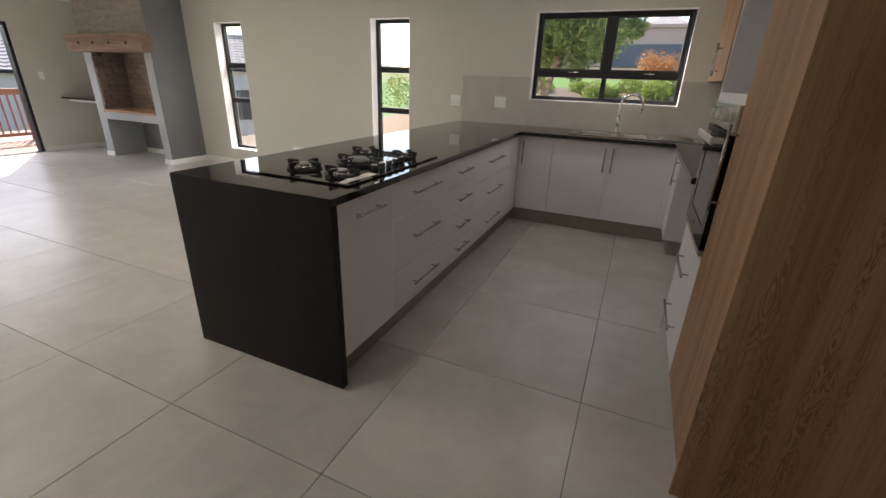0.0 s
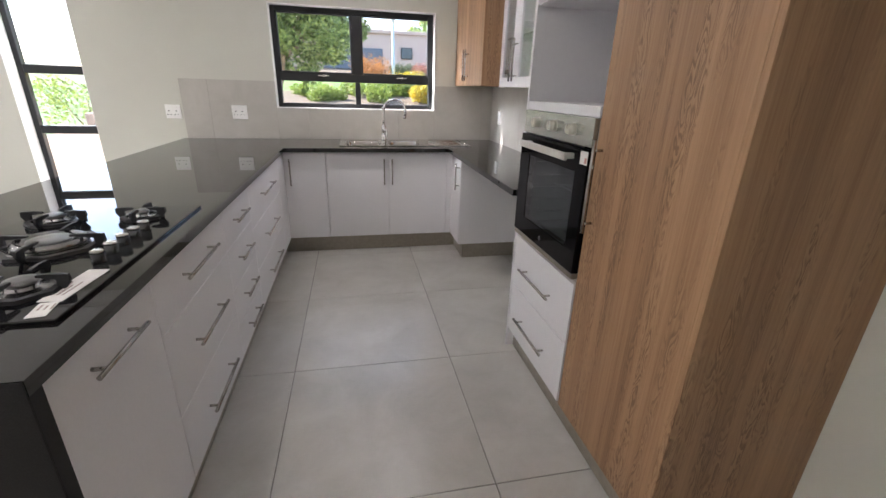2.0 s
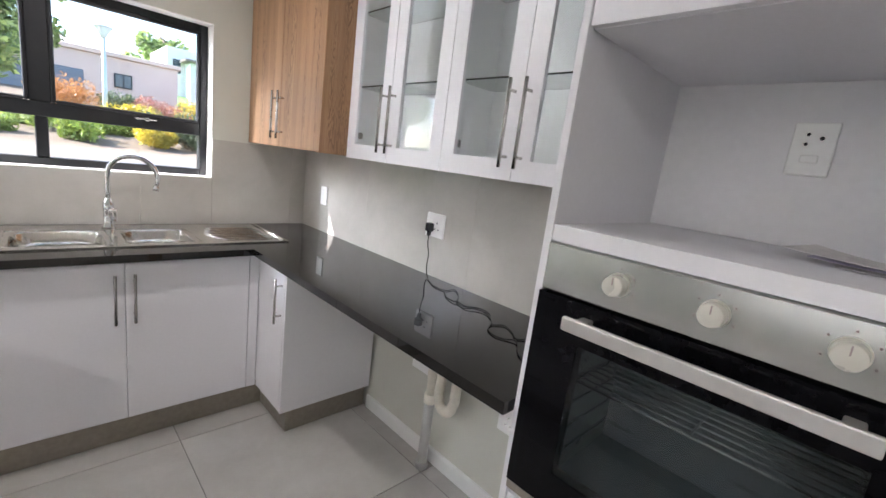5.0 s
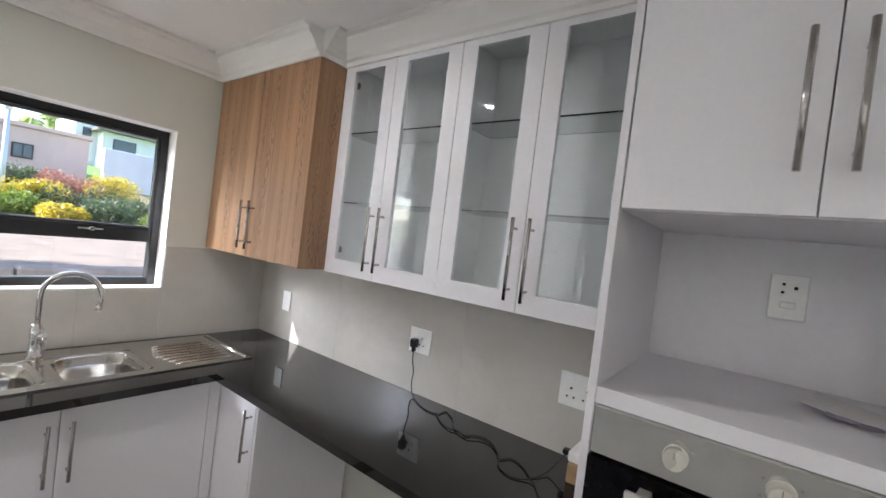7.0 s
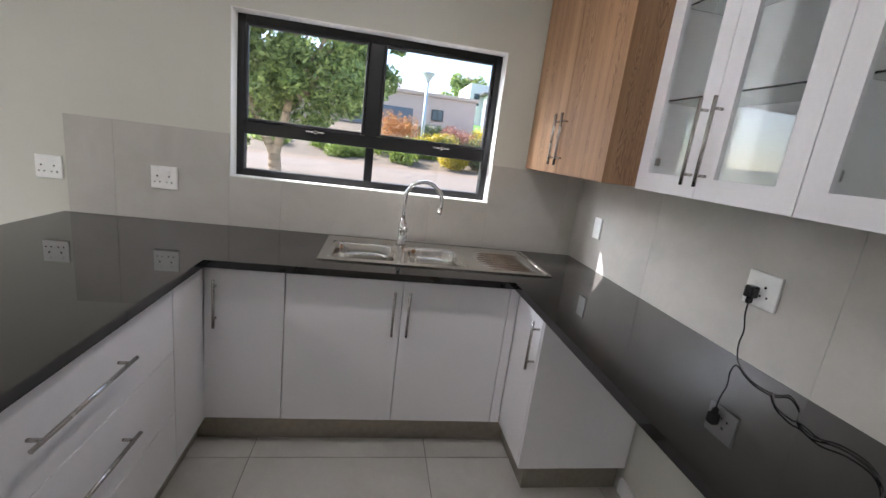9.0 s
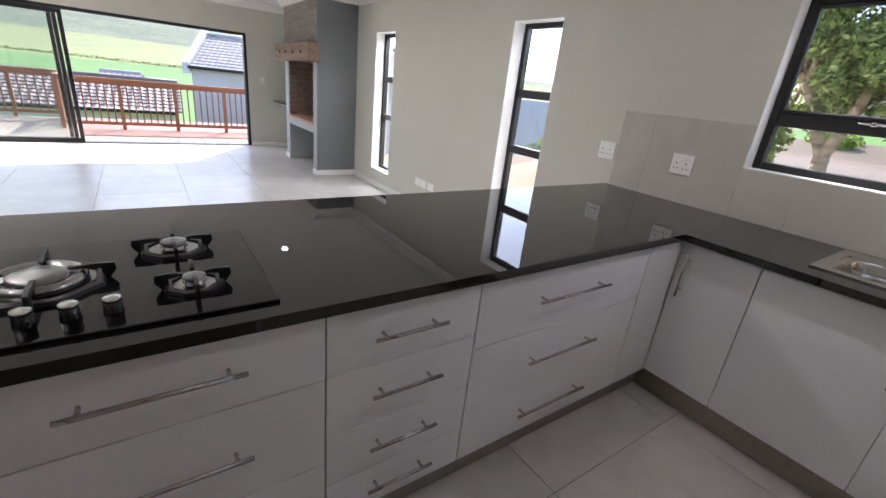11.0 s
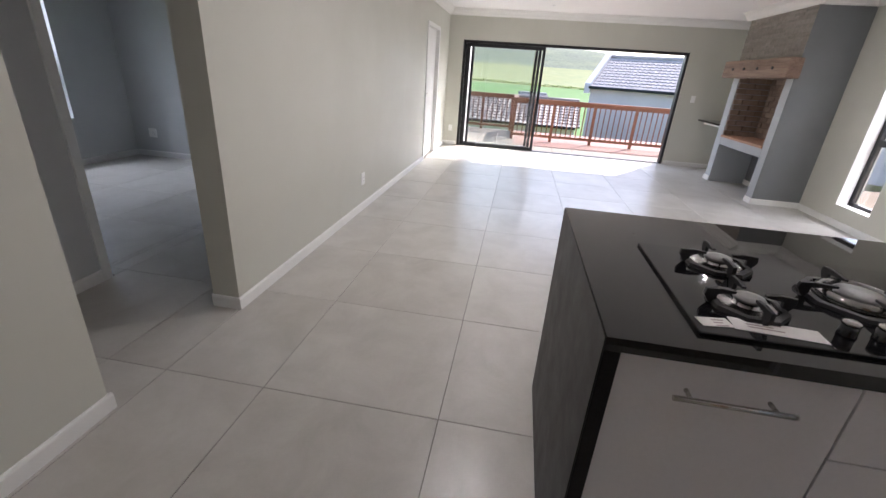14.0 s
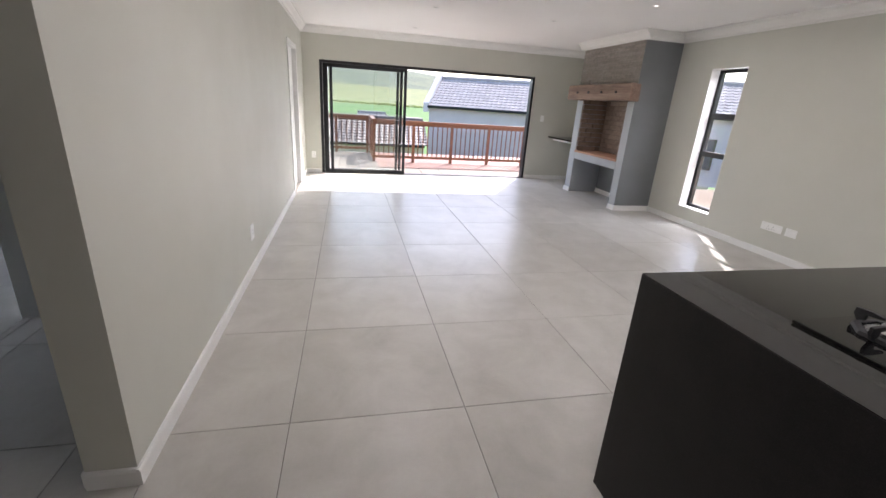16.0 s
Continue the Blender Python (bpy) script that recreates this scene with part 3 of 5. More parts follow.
for i in (0, 2):
    y1, ym, y0 = lines[i], lines[i + 1], lines[i + 2]
    g = thing("glass_cupboard", "white wall cupboard with two glazed doors and glass shelves", "cabinet", "glazed wall cupboards", (1.75, ym, 1.4))
    for n, q in (("side_panel", (GX + 0.02, XE - 0.003, y0 + 0.001, y0 + 0.017, 1.40, 2.38)), ("side_panel", (GX + 0.02, XE - 0.003, y1 - 0.017, y1 - 0.001, 1.40, 2.38)), ("bottom", (GX + 0.02, XE - 0.003, y0 + 0.0175, y1 - 0.0175, 1.40, 1.418)),
                 ("top", (GX + 0.02, XE - 0.003, y0 + 0.0175, y1 - 0.0175, 2.362, 2.38)), ("back", (XE - 0.015, XE - 0.004, y0 + 0.0175, y1 - 0.0175, 1.4185, 2.3615))):
        part(n, B(*q), CABIN, g)
    for z in (1.72, 2.04):
        sh = part("glass_shelf", B(GX + 0.035, XE - 0.018, y0 + 0.019, y1 - 0.019, z - 0.003, z + 0.003), CABGLASS, g)
        sh.visible_shadow = False
    for a, b, side in ((ym, y1, 0), (y0, ym, 1)):
        f = 0.066
        d = part("door", cells([a + 0.0015, a + f, b - f, b - 0.0015], [1.392, 1.392 + f, 2.378 - f, 2.378], lambda u, v: u < a + f or u > b - f or v < 1.392 + f or v > 2.378 - f, lambda u, v, w: (w, u, v), (GX, GX + 0.018)), CAB, g)
        pn = part("pane", B(GX + 0.009, GX + 0.013, a + f - 0.004, b - f + 0.004, 1.392 + f - 0.004, 2.378 - f + 0.004), CABGLASS, d)
        pn.visible_shadow = False
        h = a + 0.03 if side == 0 else b - 0.03
        hy = b - 0.04 if side == 0 else a + 0.018
        for z in (1.50, 2.27):
            part("hinge", B(GX + 0.0183, GX + 0.062, hy, hy + 0.022, z - 0.014, z + 0.014, 0.003), STEEL, g, "small steel hinge")
        bar_handle(d, (GX, h, 1.43), (GX, h, 1.70), (-1, 0, 0))
for q, out in ((((UX, 2.64, ZC), (UX, 3.535, ZC)), (-1, 0, 0)), (((UX, 2.64, ZC), (GX, 2.64, ZC)), (0, -1, 0)), (((GX, 2.64, ZC), (GX, 1.29, ZC)), (-1, 0, 0)), (((TX, 1.292, ZC), (TX, 0.064, ZC)), (-1, 0, 0)), (((TX, 1.292, ZC), (GX, 1.292, ZC)), (0, 1, 0)), (((TX, 0.064, ZC), (XE, 0.064, ZC)), (0, -1, 0))):
    profile_run("cornice", CORN, q[0], q[1], out, WHITE, "moulded white plaster cornice above the cupboards", "cornice")
for q in ((UX + 0.001, XE, 2.641, 3.53), (GX + 0.001, XE, 1.293, 2.6395), (TX + 0.001, XE, 0.065, 1.2915)):
    setting("bulkhead", B(*q, 2.382, ZC - 0.001), WHITE, "white bulkhead closing the gap above the cupboards", "bulkhead")

# splashback tiles
splash = setting("splashback", B(-0.888, 1.886, YN - 0.003, YN - 0.0005, 0.901, 1.165), SGROUT, "grey-beige porcelain splashback tiles behind the worktop", "splashback")
SPT = 1.392
TILES = []
xs = [-0.89, -0.67, 0.15, 0.97, 1.79, 1.887]
for a, b in zip(xs, xs[1:]):
    for c, d, z in ((a, min(b, SINK_WIN[0]), SPT), (max(a, SINK_WIN[0]), min(b, SINK_WIN[1]), 1.168), (max(a, SINK_WIN[1]), b, SPT)):
        if d - c > 0.02:
            part("tile", B(c + 0.0004, d - 0.0004, YN - 0.011, YN - 0.003, 0.9, z, 0.0006), SPLASH, splash)
ys = [1.294, 1.97, 2.77, 3.523]
for a, b in zip(ys, ys[1:]):
    part("tile", B(1.887, 1.895, a + 0.0004, b - 0.0004, 0.9, SPT, 0.0006), SPLASH, splash)

# ---- braai (built-in fireplace) ----
s = Mat("old_brick")
isl = s.random()
s.color(s.mix(0.45, s.ramp(isl, (0.0, (0.22, 0.15, 0.11)), (0.35, (0.30, 0.21, 0.155)), (0.7, (0.36, 0.26, 0.20)), (1.0, (0.27, 0.20, 0.165))), s.ramp(s.noise(28, 5), (0.3, (0.11, 0.085, 0.07)), (0.7, (0.32, 0.27, 0.23)))))
s.rough(s.values(s.noise(12), 0.3, 0.7, 0.75, 0.95))
s.bump(s.noise(55, 5), 0.5, 0.006)
BRICK = s.m
s = Mat("stone_strip")
s.color(s.mix(0.4, s.ramp(s.random(), (0.0, (0.22, 0.20, 0.18)), (0.5, (0.29, 0.262, 0.232)), (1.0, (0.35, 0.315, 0.28))), s.ramp(s.noise(24, 5), (0.3, (0.17, 0.15, 0.135)), (0.7, (0.38, 0.345, 0.31)))))
s.rough(s.values(s.noise(12), 0.3, 0.7, 0.75, 0.95))
s.bump(s.noise(40, 5), 0.6, 0.008)
STONE = s.m
MORTAR = plain("mortar", (0.25, 0.22, 0.19), 0.9, 0, 0.2, 0.3)
TERRA = plain("terracotta_hearth", (0.42, 0.23, 0.14), 0.7, 0, 0.2, 0.2)

braai = thing("fireplace", "grey plastered built-in fireplace with a timber beam and stone chimney breast", "fireplace", at=(-6.17, 3.2, 0))
bx0, bx1, by, pw = BR_X0, BR_X1, BR_Y, 0.2
OPX0, OPX1 = -6.74, -5.5
part("pillar", B(bx0, OPX0, by + 0.002, YN - 0.002, 0, 1.56, 0.004), LGREYPL, braai)
part("pillar", B(OPX1, bx1 - 0.003, by + 0.002, YN - 0.002, 0, 1.56, 0.004), LGREYPL, braai)
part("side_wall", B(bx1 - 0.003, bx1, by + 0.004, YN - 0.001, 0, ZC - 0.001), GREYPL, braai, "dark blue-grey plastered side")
part("hearth_slab", B(OPX0 + 0.001, OPX1 - 0.001, by + 0.004, YN - 0.002, 0.585, 0.70, 0.003), LGREYPL, braai)
part("hearth", B(OPX0 + 0.001, OPX1 - 0.001, by - 0.012, YN - 0.12, 0.7005, 0.733, 0.004), TERRA, braai, "terracotta hearth tiles")
part("niche_back", B(OPX0 + 0.001, OPX1 - 0.001, YN - 0.05, YN - 0.004, 0, 0.584), GREYPL, braai)
part("niche_skirting", B(OPX0 + 0.001, OPX1 - 0.001, YN - 0.064, YN - 0.0505, 0.0, 0.074), TRIM, braai)
for a, b in ((bx0, OPX0), (OPX1, bx1)):
    part("plinth", B(a - 0.001, b + 0.001, by - 0.013, by + 0.0015, 0.0, 0.074, 0.002), TRIM, braai)
part("chimney", B(bx0, bx1 - 0.0035, by + 0.03, YN - 0.002, 1.57, ZC - 0.001), MORTAR, braai)
beam_bm = B(bx0 - 0.14, bx1 + 0.05, by - 0.13, by + 0.028, 1.555, 1.785, 0.012, 2)
bmesh.ops.subdivide_edges(beam_bm, edges=[e for e in beam_bm.edges if e.calc_length() > 0.8], cuts=24)
for v in beam_bm.verts:
    v.co.z += 0.012 * noise.noise(Vector((v.co.x * 3, v.co.y * 9, 5.0)))
    v.co.y += 0.012 * noise.noise(Vector((v.co.x * 4, v.co.z * 9, 1.0)))
beam = part("beam", beam_bm, BEAM, braai, "old rough reddish timber beam")
for x in (-6.72, -6.38, -6.0, -5.62):
    part("bolt", rod(bmesh.new(), (x, by - 0.145, 1.67), (x, by - 0.12, 1.67), 0.018), IRON, beam)
rng = random.Random(4)
z = 1.79
while z < ZC - 0.03:
    h = min(rng.uniform(0.026, 0.048), ZC - 0.002 - z)
    x = bx0 + 0.001
    while x < bx1 - 0.01:
        w = rng.uniform(0.12, 0.36)
        w = min(w, bx1 - 0.004 - x)
        if bx1 - 0.004 - x - w < 0.06:
            w = bx1 - 0.004 - x
        part("stone", B(x + 0.002, x + w - 0.001, by + rng.uniform(-0.006, 0.004), by + 0.0295, z + 0.001, z + h - 0.001, 0.002), STONE, braai)
        x += w
    z += h
firebox = part("firebox_mortar", B(OPX0 + 0.001, OPX1 - 0.001, YN - 0.125, YN - 0.003, 0.734, 1.6), plain("sooty_mortar", (0.20, 0.15, 0.115), 0.9, 0, 0.2, 0.3), braai)
z, row = 0.735, 0
while z < 1.56:
    off = 0.0 if row % 2 else -0.11
    x = OPX0 + 0.004 + off
    while x < OPX1 - 0.004:
        a, b = max(x, OPX0 + 0.03), min(x + 0.215, OPX1 - 0.03)
        if b - a > 0.03:
            part("brick", B(a, b, YN - 0.13 - rng.uniform(0, 0.008), YN - 0.031, z, z + 0.068, 0.003), BRICK, firebox)
        x += 0.225
    yy = by + 0.02 + (0.0 if row % 2 else -0.11)
    while yy < YN - 0.14:
        a, b = max(yy, by + 0.006), min(yy + 0.215, YN - 0.14)
        if b - a > 0.03:
            part("brick", B(OPX0 + 0.0005, OPX0 + 0.028 + rng.uniform(0, 0.006), a, b, z, z + 0.068, 0.003), BRICK, firebox)
            part("brick", B(OPX1 - 0.028 - rng.uniform(0, 0.006), OPX1 - 0.0005, a, b, z, z + 0.068, 0.003), BRICK, firebox)
        yy += 0.225
    z += 0.076
    row += 1

shelf = thing("corner_shelf", "small black stone shelf on a white bracket beside the fireplace", "shelf", at=(-7.4, 3.3, 0.85))
part("slab", B(XW + 0.001, bx0 - 0.002, 3.0, YN - 0.001, 0.835, 0.862, 0.003), GRANITE, shelf)
part("bracket", B(XW + 0.03, bx0 - 0.03, 3.1, YN - 0.001, 0.79, 0.8345, 0.003), TRIM, shelf)

# ---- downlights ----
s = Mat("lamp_glow")
s.p.inputs["Emission Color"].default_value = (1, 0.93, 0.82, 1)
s.set(Emission_Strength=1.6)
GLOW = s.m
LENS = plain("unlit_lens", (0.55, 0.54, 0.52), 0.3)
# The three lamps at y -0.32 are unseen, added to brighten the kitchen floor.
for x, y, dim in ((-4.16, 2.15, 0.8), (-2.11, 2.1, 0.8), (-0.38, 2.38, 0.3), (0.76, 2.42, 0.62), (-4.08, -0.32, 1.0), (-2.1, -0.32, 1.8), (-0.3, -0.32, 0.7), (-5.45, 0.1, 0), (-5.46, 1.64, 0), (-7.13, 0.1, 0)):
    dl = thing("downlight", "round white recessed ceiling downlight, " + ("switched on" if dim else "switched off"), "downlight", "ceiling downlights", (x, y, ZC))
    part("bezel", lathe(bmesh.new(), [(0.045, -0.004), (0.047, -0.007), (0.038, -0.008), (0.025, -0.004), (0.0225, -0.0015)], (x, y, ZC)), TRIM, dl)
    part("lens", lathe(bmesh.new(), [(0.001, -0.0052), (0.021, -0.0052), (0.022, -0.0045)], (x, y, ZC), 16), GLOW if dim else LENS, dl)
    if dim:
        lamp = new("downlight_lamp", bpy.data.lights.new("downlight", "AREA"))
        lamp.data.shape, lamp.data.size, lamp.data.energy, lamp.data.color = "DISK", 0.05, DOWN_W * dim, (1.0, 0.95, 0.88)
        lamp.matrix_world = pose(x, y, ZC - 0.012)

# ---- outside ----
def ease(a, b, x):
    t = min(1, max(0, (x - a) / (b - a)))
    return t * t * (3 - 2 * t)


def lerp_table(tab, x):
    for (a, u), (b, v) in zip(tab, tab[1:]):
        if x <= b:
            return u + (v - u) * max(0, (x - a)) / (b - a)
    return tab[-1][1]


NORTH = [(3.7, -0.02), (4.4, 0.12), (5.6, 0.80), (5.9, 0.84), (10.4, 0.90), (11.2, 0.98), (22, 2.1), (60, 6.0), (160, 11), (600, 20)]
WEST = [(8.0, -0.6), (11, -2.4), (14, -2.8), (90, -3.6), (120, -2.6), (170, 0.0), (230, 6.5), (290, 18.0), (340, 23), (500, 27), (2000, 32)]


def ground_z(x, y):
    n = lerp_table(NORTH, y) if y > 3.7 else -0.05
    n *= ease(-5.5, -2.5, x) if y < 40 else 1
    w = lerp_table(WEST, -x) + 0.02 * min(250, max(-x - 150, 0)) * 0.25 * noise.noise(Vector((x * 0.006, y * 0.006, 3))) * 4
    if -x > 250:
        w -= 6.0 * ease(30, 110, y)
    k = ease(7.0, 9.5, -x)
    return n * (1 - k) + w * k - (0.05 if -8.3 < x < 2.2 and -6.2 < y < 3.8 else 0)


gx = [-2500, -1500, -800, -500, *range(-400, -120, 14), *range(-120, -30, 8), *range(-30, -14, 3), *[-14 + 0.5 * i for i in range(12)], *[-8 + 0.5 * i for i in range(26)], *range(5, 30, 3), 40, 70, 150, 400, 1000, 2500]
gy = [-2500, -1000, -400, -200, -120, -80, -50, *range(-30, 0, 5), *[0.5 * i for i in range(48)], *range(24, 60, 4), 70, 85, 100, 130, 180, 300, 700, 1500, 2500]
gx, gy = sorted(set(gx)), sorted(set(gy))
verts = [(x, y, ground_z(x, y)) for x in gx for y in gy]
ny = len(gy)
faces = [(i * ny + j, (i + 1) * ny + j, (i + 1) * ny + j + 1, i * ny + j + 1) for i in range(len(gx) - 1) for j in range(ny - 1)]
gm = bpy.data.meshes.new("ground")
gm.from_pydata(verts, [], faces)


def grassy(name, a, b, c, scale):
    s = Mat(name)
    n = s.noise(scale, 6, 0.6)
    s.color(s.mix(0.4, s.ramp(n, (0.3, a), (0.5, b), (0.7, c)), s.ramp(s.noise(scale * 14, 4), (0.3, a), (0.7, c))))
    s.rough(s.values(n, 0.3, 0.7, 0.8, 1.0))
    s.bump(s.noise(scale * 20, 4), 0.5, 0.05)
    return s.m


GRASS = grassy("lawn", (0.07, 0.16, 0.025), (0.12, 0.25, 0.04), (0.20, 0.32, 0.07), 0.8)
FIELD = grassy("green_field", (0.065, 0.15, 0.025), (0.09, 0.20, 0.035), (0.12, 0.24, 0.05), 0.03)
DRY = grassy("dry_field", (0.14, 0.18, 0.055), (0.20, 0.23, 0.08), (0.26, 0.26, 0.11), 0.02)
SCRUB = grassy("hill_scrub", (0.035, 0.06, 0.035), (0.10, 0.135, 0.075), (0.22, 0.235, 0.135), 0.05)
SAND = grassy("orange_sand", (0.17, 0.115, 0.075), (0.21, 0.15, 0.10), (0.25, 0.19, 0.135), 1.2)
EARTH = grassy("garden_earth", (0.10, 0.075, 0.05), (0.16, 0.12, 0.08), (0.22, 0.17, 0.11), 1.5)
for m in (GRASS, FIELD, DRY, SCRUB, SAND, EARTH):
    gm.materials.append(m)
for p in gm.polygons:
    x, y, _ = p.center
    d = -x
    if d > 14:
        w = 12 * noise.noise(Vector((x * 0.02, y * 0.02, 0)))
        p.material_index = 1 if d < 150 + w else (2 if d < 235 + w * 1.5 else 3)
    elif 3.5 < y < 11.2:
        p.material_index = 4
    elif 11 < y < 26:
        p.material_index = 0 if x < 0.8 and 13.4 < y < 16.5 else 5
    p.use_smooth = True
tagged(new("ground", gm), "sloping ground with sand, lawn, green fields and a scrubby hill", "ground", kind="structure")

# road, kerb and pavers to the north
PAVE = plain("pale_paving", (0.20, 0.155, 0.118), 0.9, 0, 0.18, 0.3, 3)
KERBM = plain("kerb_concrete", (0.24, 0.19, 0.165), 0.9, 0, 0.15, 0.3, 9)
bm = bmesh.new()
rows = [[bm.verts.new((x, y, ground_z(x, y) + 0.02)) for y in (6.15, 7.5, 9, 10.4)] for x in range(-4, 31, 2)]
for a, b in zip(rows, rows[1:]):
    for i in range(3):
        bm.faces.new((a[i], b[i], b[i + 1], a[i + 1]))
setting("road", bm, PAVE, "pale sunlit brick-paved road", "road")
kerb = thing("kerb", "low concrete kerb along the road", "kerb", at=(1, 6, 0.8))
kerb["kind"] = "structure"
for i in range(10):
    x = -2.9 + i * 1.0
    part("kerb_stone", B(x + 0.01, x + 0.99, 5.9, 6.14, 0.5, 0.955, 0.02), KERBM, kerb)

# plants
def leaf_mat(name, a, b, c):
    s = Mat(name)
    s.color(s.ramp(s.island(), (0.0, a), (0.5, b), (1.0, c)))
    s.set(Roughness=0.45)
    s.p.inputs["Subsurface Weight"].default_value = 0.0
    s.p.inputs["Transmission Weight"].default_value = 0.0
    tr = s.t.nodes.new("ShaderNodeBsdfTranslucent")
    s.link(s.ramp(s.island(), (0.0, tuple(q * 1.4 for q in a)), (1.0, tuple(q * 1.4 for q in c))), tr.inputs[0])
    mx = s.t.nodes.new("ShaderNodeMixShader")
    mx.inputs[0].default_value = 0.35
    s.link(s.p.outputs[0], mx.inputs[1]).link(tr.outputs[0], mx.inputs[2])
    s.link(mx.outputs[0], s.t.nodes["Material Output"].inputs[0])
    return s.m


LEAF = leaf_mat("tree_leaf", (0.09, 0.14, 0.045), (0.21, 0.28, 0.09), (0.45, 0.52, 0.18))
SHRUB = leaf_mat("shrub_leaf", (0.10, 0.17, 0.03), (0.20, 0.28, 0.05), (0.34, 0.40, 0.08))
YELLOW = leaf_mat("yellow_flower", (0.30, 0.26, 0.03), (0.55, 0.42, 0.04), (0.70, 0.55, 0.06))
ORANGE = leaf_mat("orange_flower", (0.30, 0.14, 0.05), (0.50, 0.19, 0.06), (0.55, 0.30, 0.10))
RED = leaf_mat("red_flower", (0.22, 0.08, 0.07), (0.40, 0.12, 0.09), (0.32, 0.20, 0.12))
DUSK = leaf_mat("grey_green_leaf", (0.04, 0.07, 0.03), (0.08, 0.11, 0.05), (0.14, 0.17, 0.08))
BARK = plain("pale_bark", (0.37, 0.28, 0.20), 0.9, 0, 0.25, 0.6, 12)


def leaves(clumps, size, seed, per):
    """Many small pointed leaves scattered through clumps (x, y, z, r)."""
    rng = random.Random(seed)
    vs, fs = [], []
    for cx, cy, cz, cr in clumps:
        for _ in range(per):
            d = Vector((rng.gauss(0, 1), rng.gauss(0, 1), rng.gauss(0, 1))).normalized() * cr * rng.random() ** 0.4
            p = Vector((cx, cy, cz)) + Vector((d.x, d.y, d.z * 0.85))
            a = Vector((rng.gauss(0, 1), rng.gauss(0, 1), rng.gauss(0, 0.8))).normalized()
            b = a.cross(Vector((rng.gauss(0, 1), rng.gauss(0, 1), rng.gauss(0, 1)))).normalized()
            s = size * rng.uniform(0.6, 1.3)
            n = len(vs)
            vs += [p - a * s, p - a * s * 0.1 + b * s * 0.38, p + a * s, p - a * s * 0.1 - b * s * 0.38]
            fs.append((n, n + 1, n + 2, n + 3))
    return vs, fs


def foliage(name, clumps, size, seed, per, material, parent, label=""):
    me = bpy.data.meshes.new(name)
    vs, fs = leaves(clumps, size, seed, per)
    me.from_pydata(vs, [], fs)
    me.materials.append(material)
    ob = new(name, me)
    ob.parent = parent
    ob.matrix_parent_inverse = parent.matrix_world.inverted()
    return tagged(ob, label)


def clumps_in(cx, cy, cz, rx, ry, rz, n, r, seed):
    rng = random.Random(seed)
    out = []
    while len(out) < n:
        p = Vector((rng.uniform(-1, 1), rng.uniform(-1, 1), rng.uniform(-1, 1)))
        if 0.25 < p.length < 1:
            out.append((cx + p.x * rx, cy + p.y * ry, cz + p.z * rz, r * rng.uniform(0.6, 1.2)))
    return out


def limb(bm, a, b, r0, r1, bend=0.1, seed=0, n=6):
    rng = random.Random(seed)
    a, b = Vector(a), Vector(b)
    mid = (a + b) / 2 + Vector((rng.uniform(-1, 1), rng.uniform(-1, 1), 0)) * bend
    pts = [(1 - t) ** 2 * a + 2 * t * (1 - t) * mid + t * t * b for t in [i / n for i in range(n + 1)]]
    for i in range(n):
        rod(bm, pts[i], pts[i + 1], r0 + (r1 - r0) * i / n, 9, r0 + (r1 - r0) * (i + 1) / n)


def tree(x, y, z, label, crown, seed, leaf_size, per, trunk_h, r):
    t = thing("tree", label, "tree", at=(x, y, z))
    bm = bmesh.new()
    top = Vector((x - 0.05, y, z + trunk_h))
    limb(bm, (x, y, z - 0.2), top, r, r * 0.85, 0.03, seed)
    spread = r / 0.065
    forks = [top + Vector((-0.32, 0.1, 0.55)) * spread, top + Vector((0.14, -0.05, 0.6)) * spread]
    for k, f in enumerate(forks):
        limb(bm, top - Vector((0, 0, 0.03)), f, r * 0.72, r * 0.5, 0.06, seed + 50 + k)
    for k, c in enumerate(crown[::3]):
        f = min(forks, key=lambda q: (q - Vector(c[:3])).length)
        limb(bm, f, (c[0], c[1], c[2]), r * 0.36, 0.01, 0.25, seed + k + 1)
    part("trunk", bm, BARK, t)
    foliage("crown", crown, leaf_size, seed, per, LEAF, t)
    return t


tree(-0.57, 6.75, 0.85, "leafy young evergreen tree with a pale forked trunk", clumps_in(-0.55, 6.75, 2.55, 1.4, 1.1, 1.02, 95, 0.28, 3) + [(-1.12, 6.6, 1.5, 0.26), (-1.12, 6.7, 1.25, 0.22), (-1.2, 6.7, 1.05, 0.2), (-0.12, 6.6, 1.52, 0.17)], 3, 0.043, 520, 0.30, 0.085)
tree(9.5, 52, 5.0, "distant round-topped evergreen tree", clumps_in(9.5, 52, 8.2, 2.4, 2.0, 1.7, 22, 0.9, 5), 5, 0.3, 120, 2.5, 0.25)


def bush(x, y, r, h, material, label, seed, size=0.06, per=420, n=9):
    h, size = h * 0.75, size * 0.65
    z = ground_z(x, y)
    b = thing("shrub", label, "shrub", "garden shrubs", (x, y, z))
    bm = bmesh.new()
    for k in range(4):
        limb(bm, (x, y, z - 0.05), (x + r * 0.5 * math.cos(k * 1.7), y + r * 0.5 * math.sin(k * 1.7), z + h * 0.6), 0.02, 0.008, 0.03, seed + k, 3)
    part("stem", bm, BARK, b)
    foliage("foliage", clumps_in(x, y, z + h * 0.5, r * 0.8, r * 0.8, h * 0.42, n, r * 0.5, seed), size, seed, per, material, b)


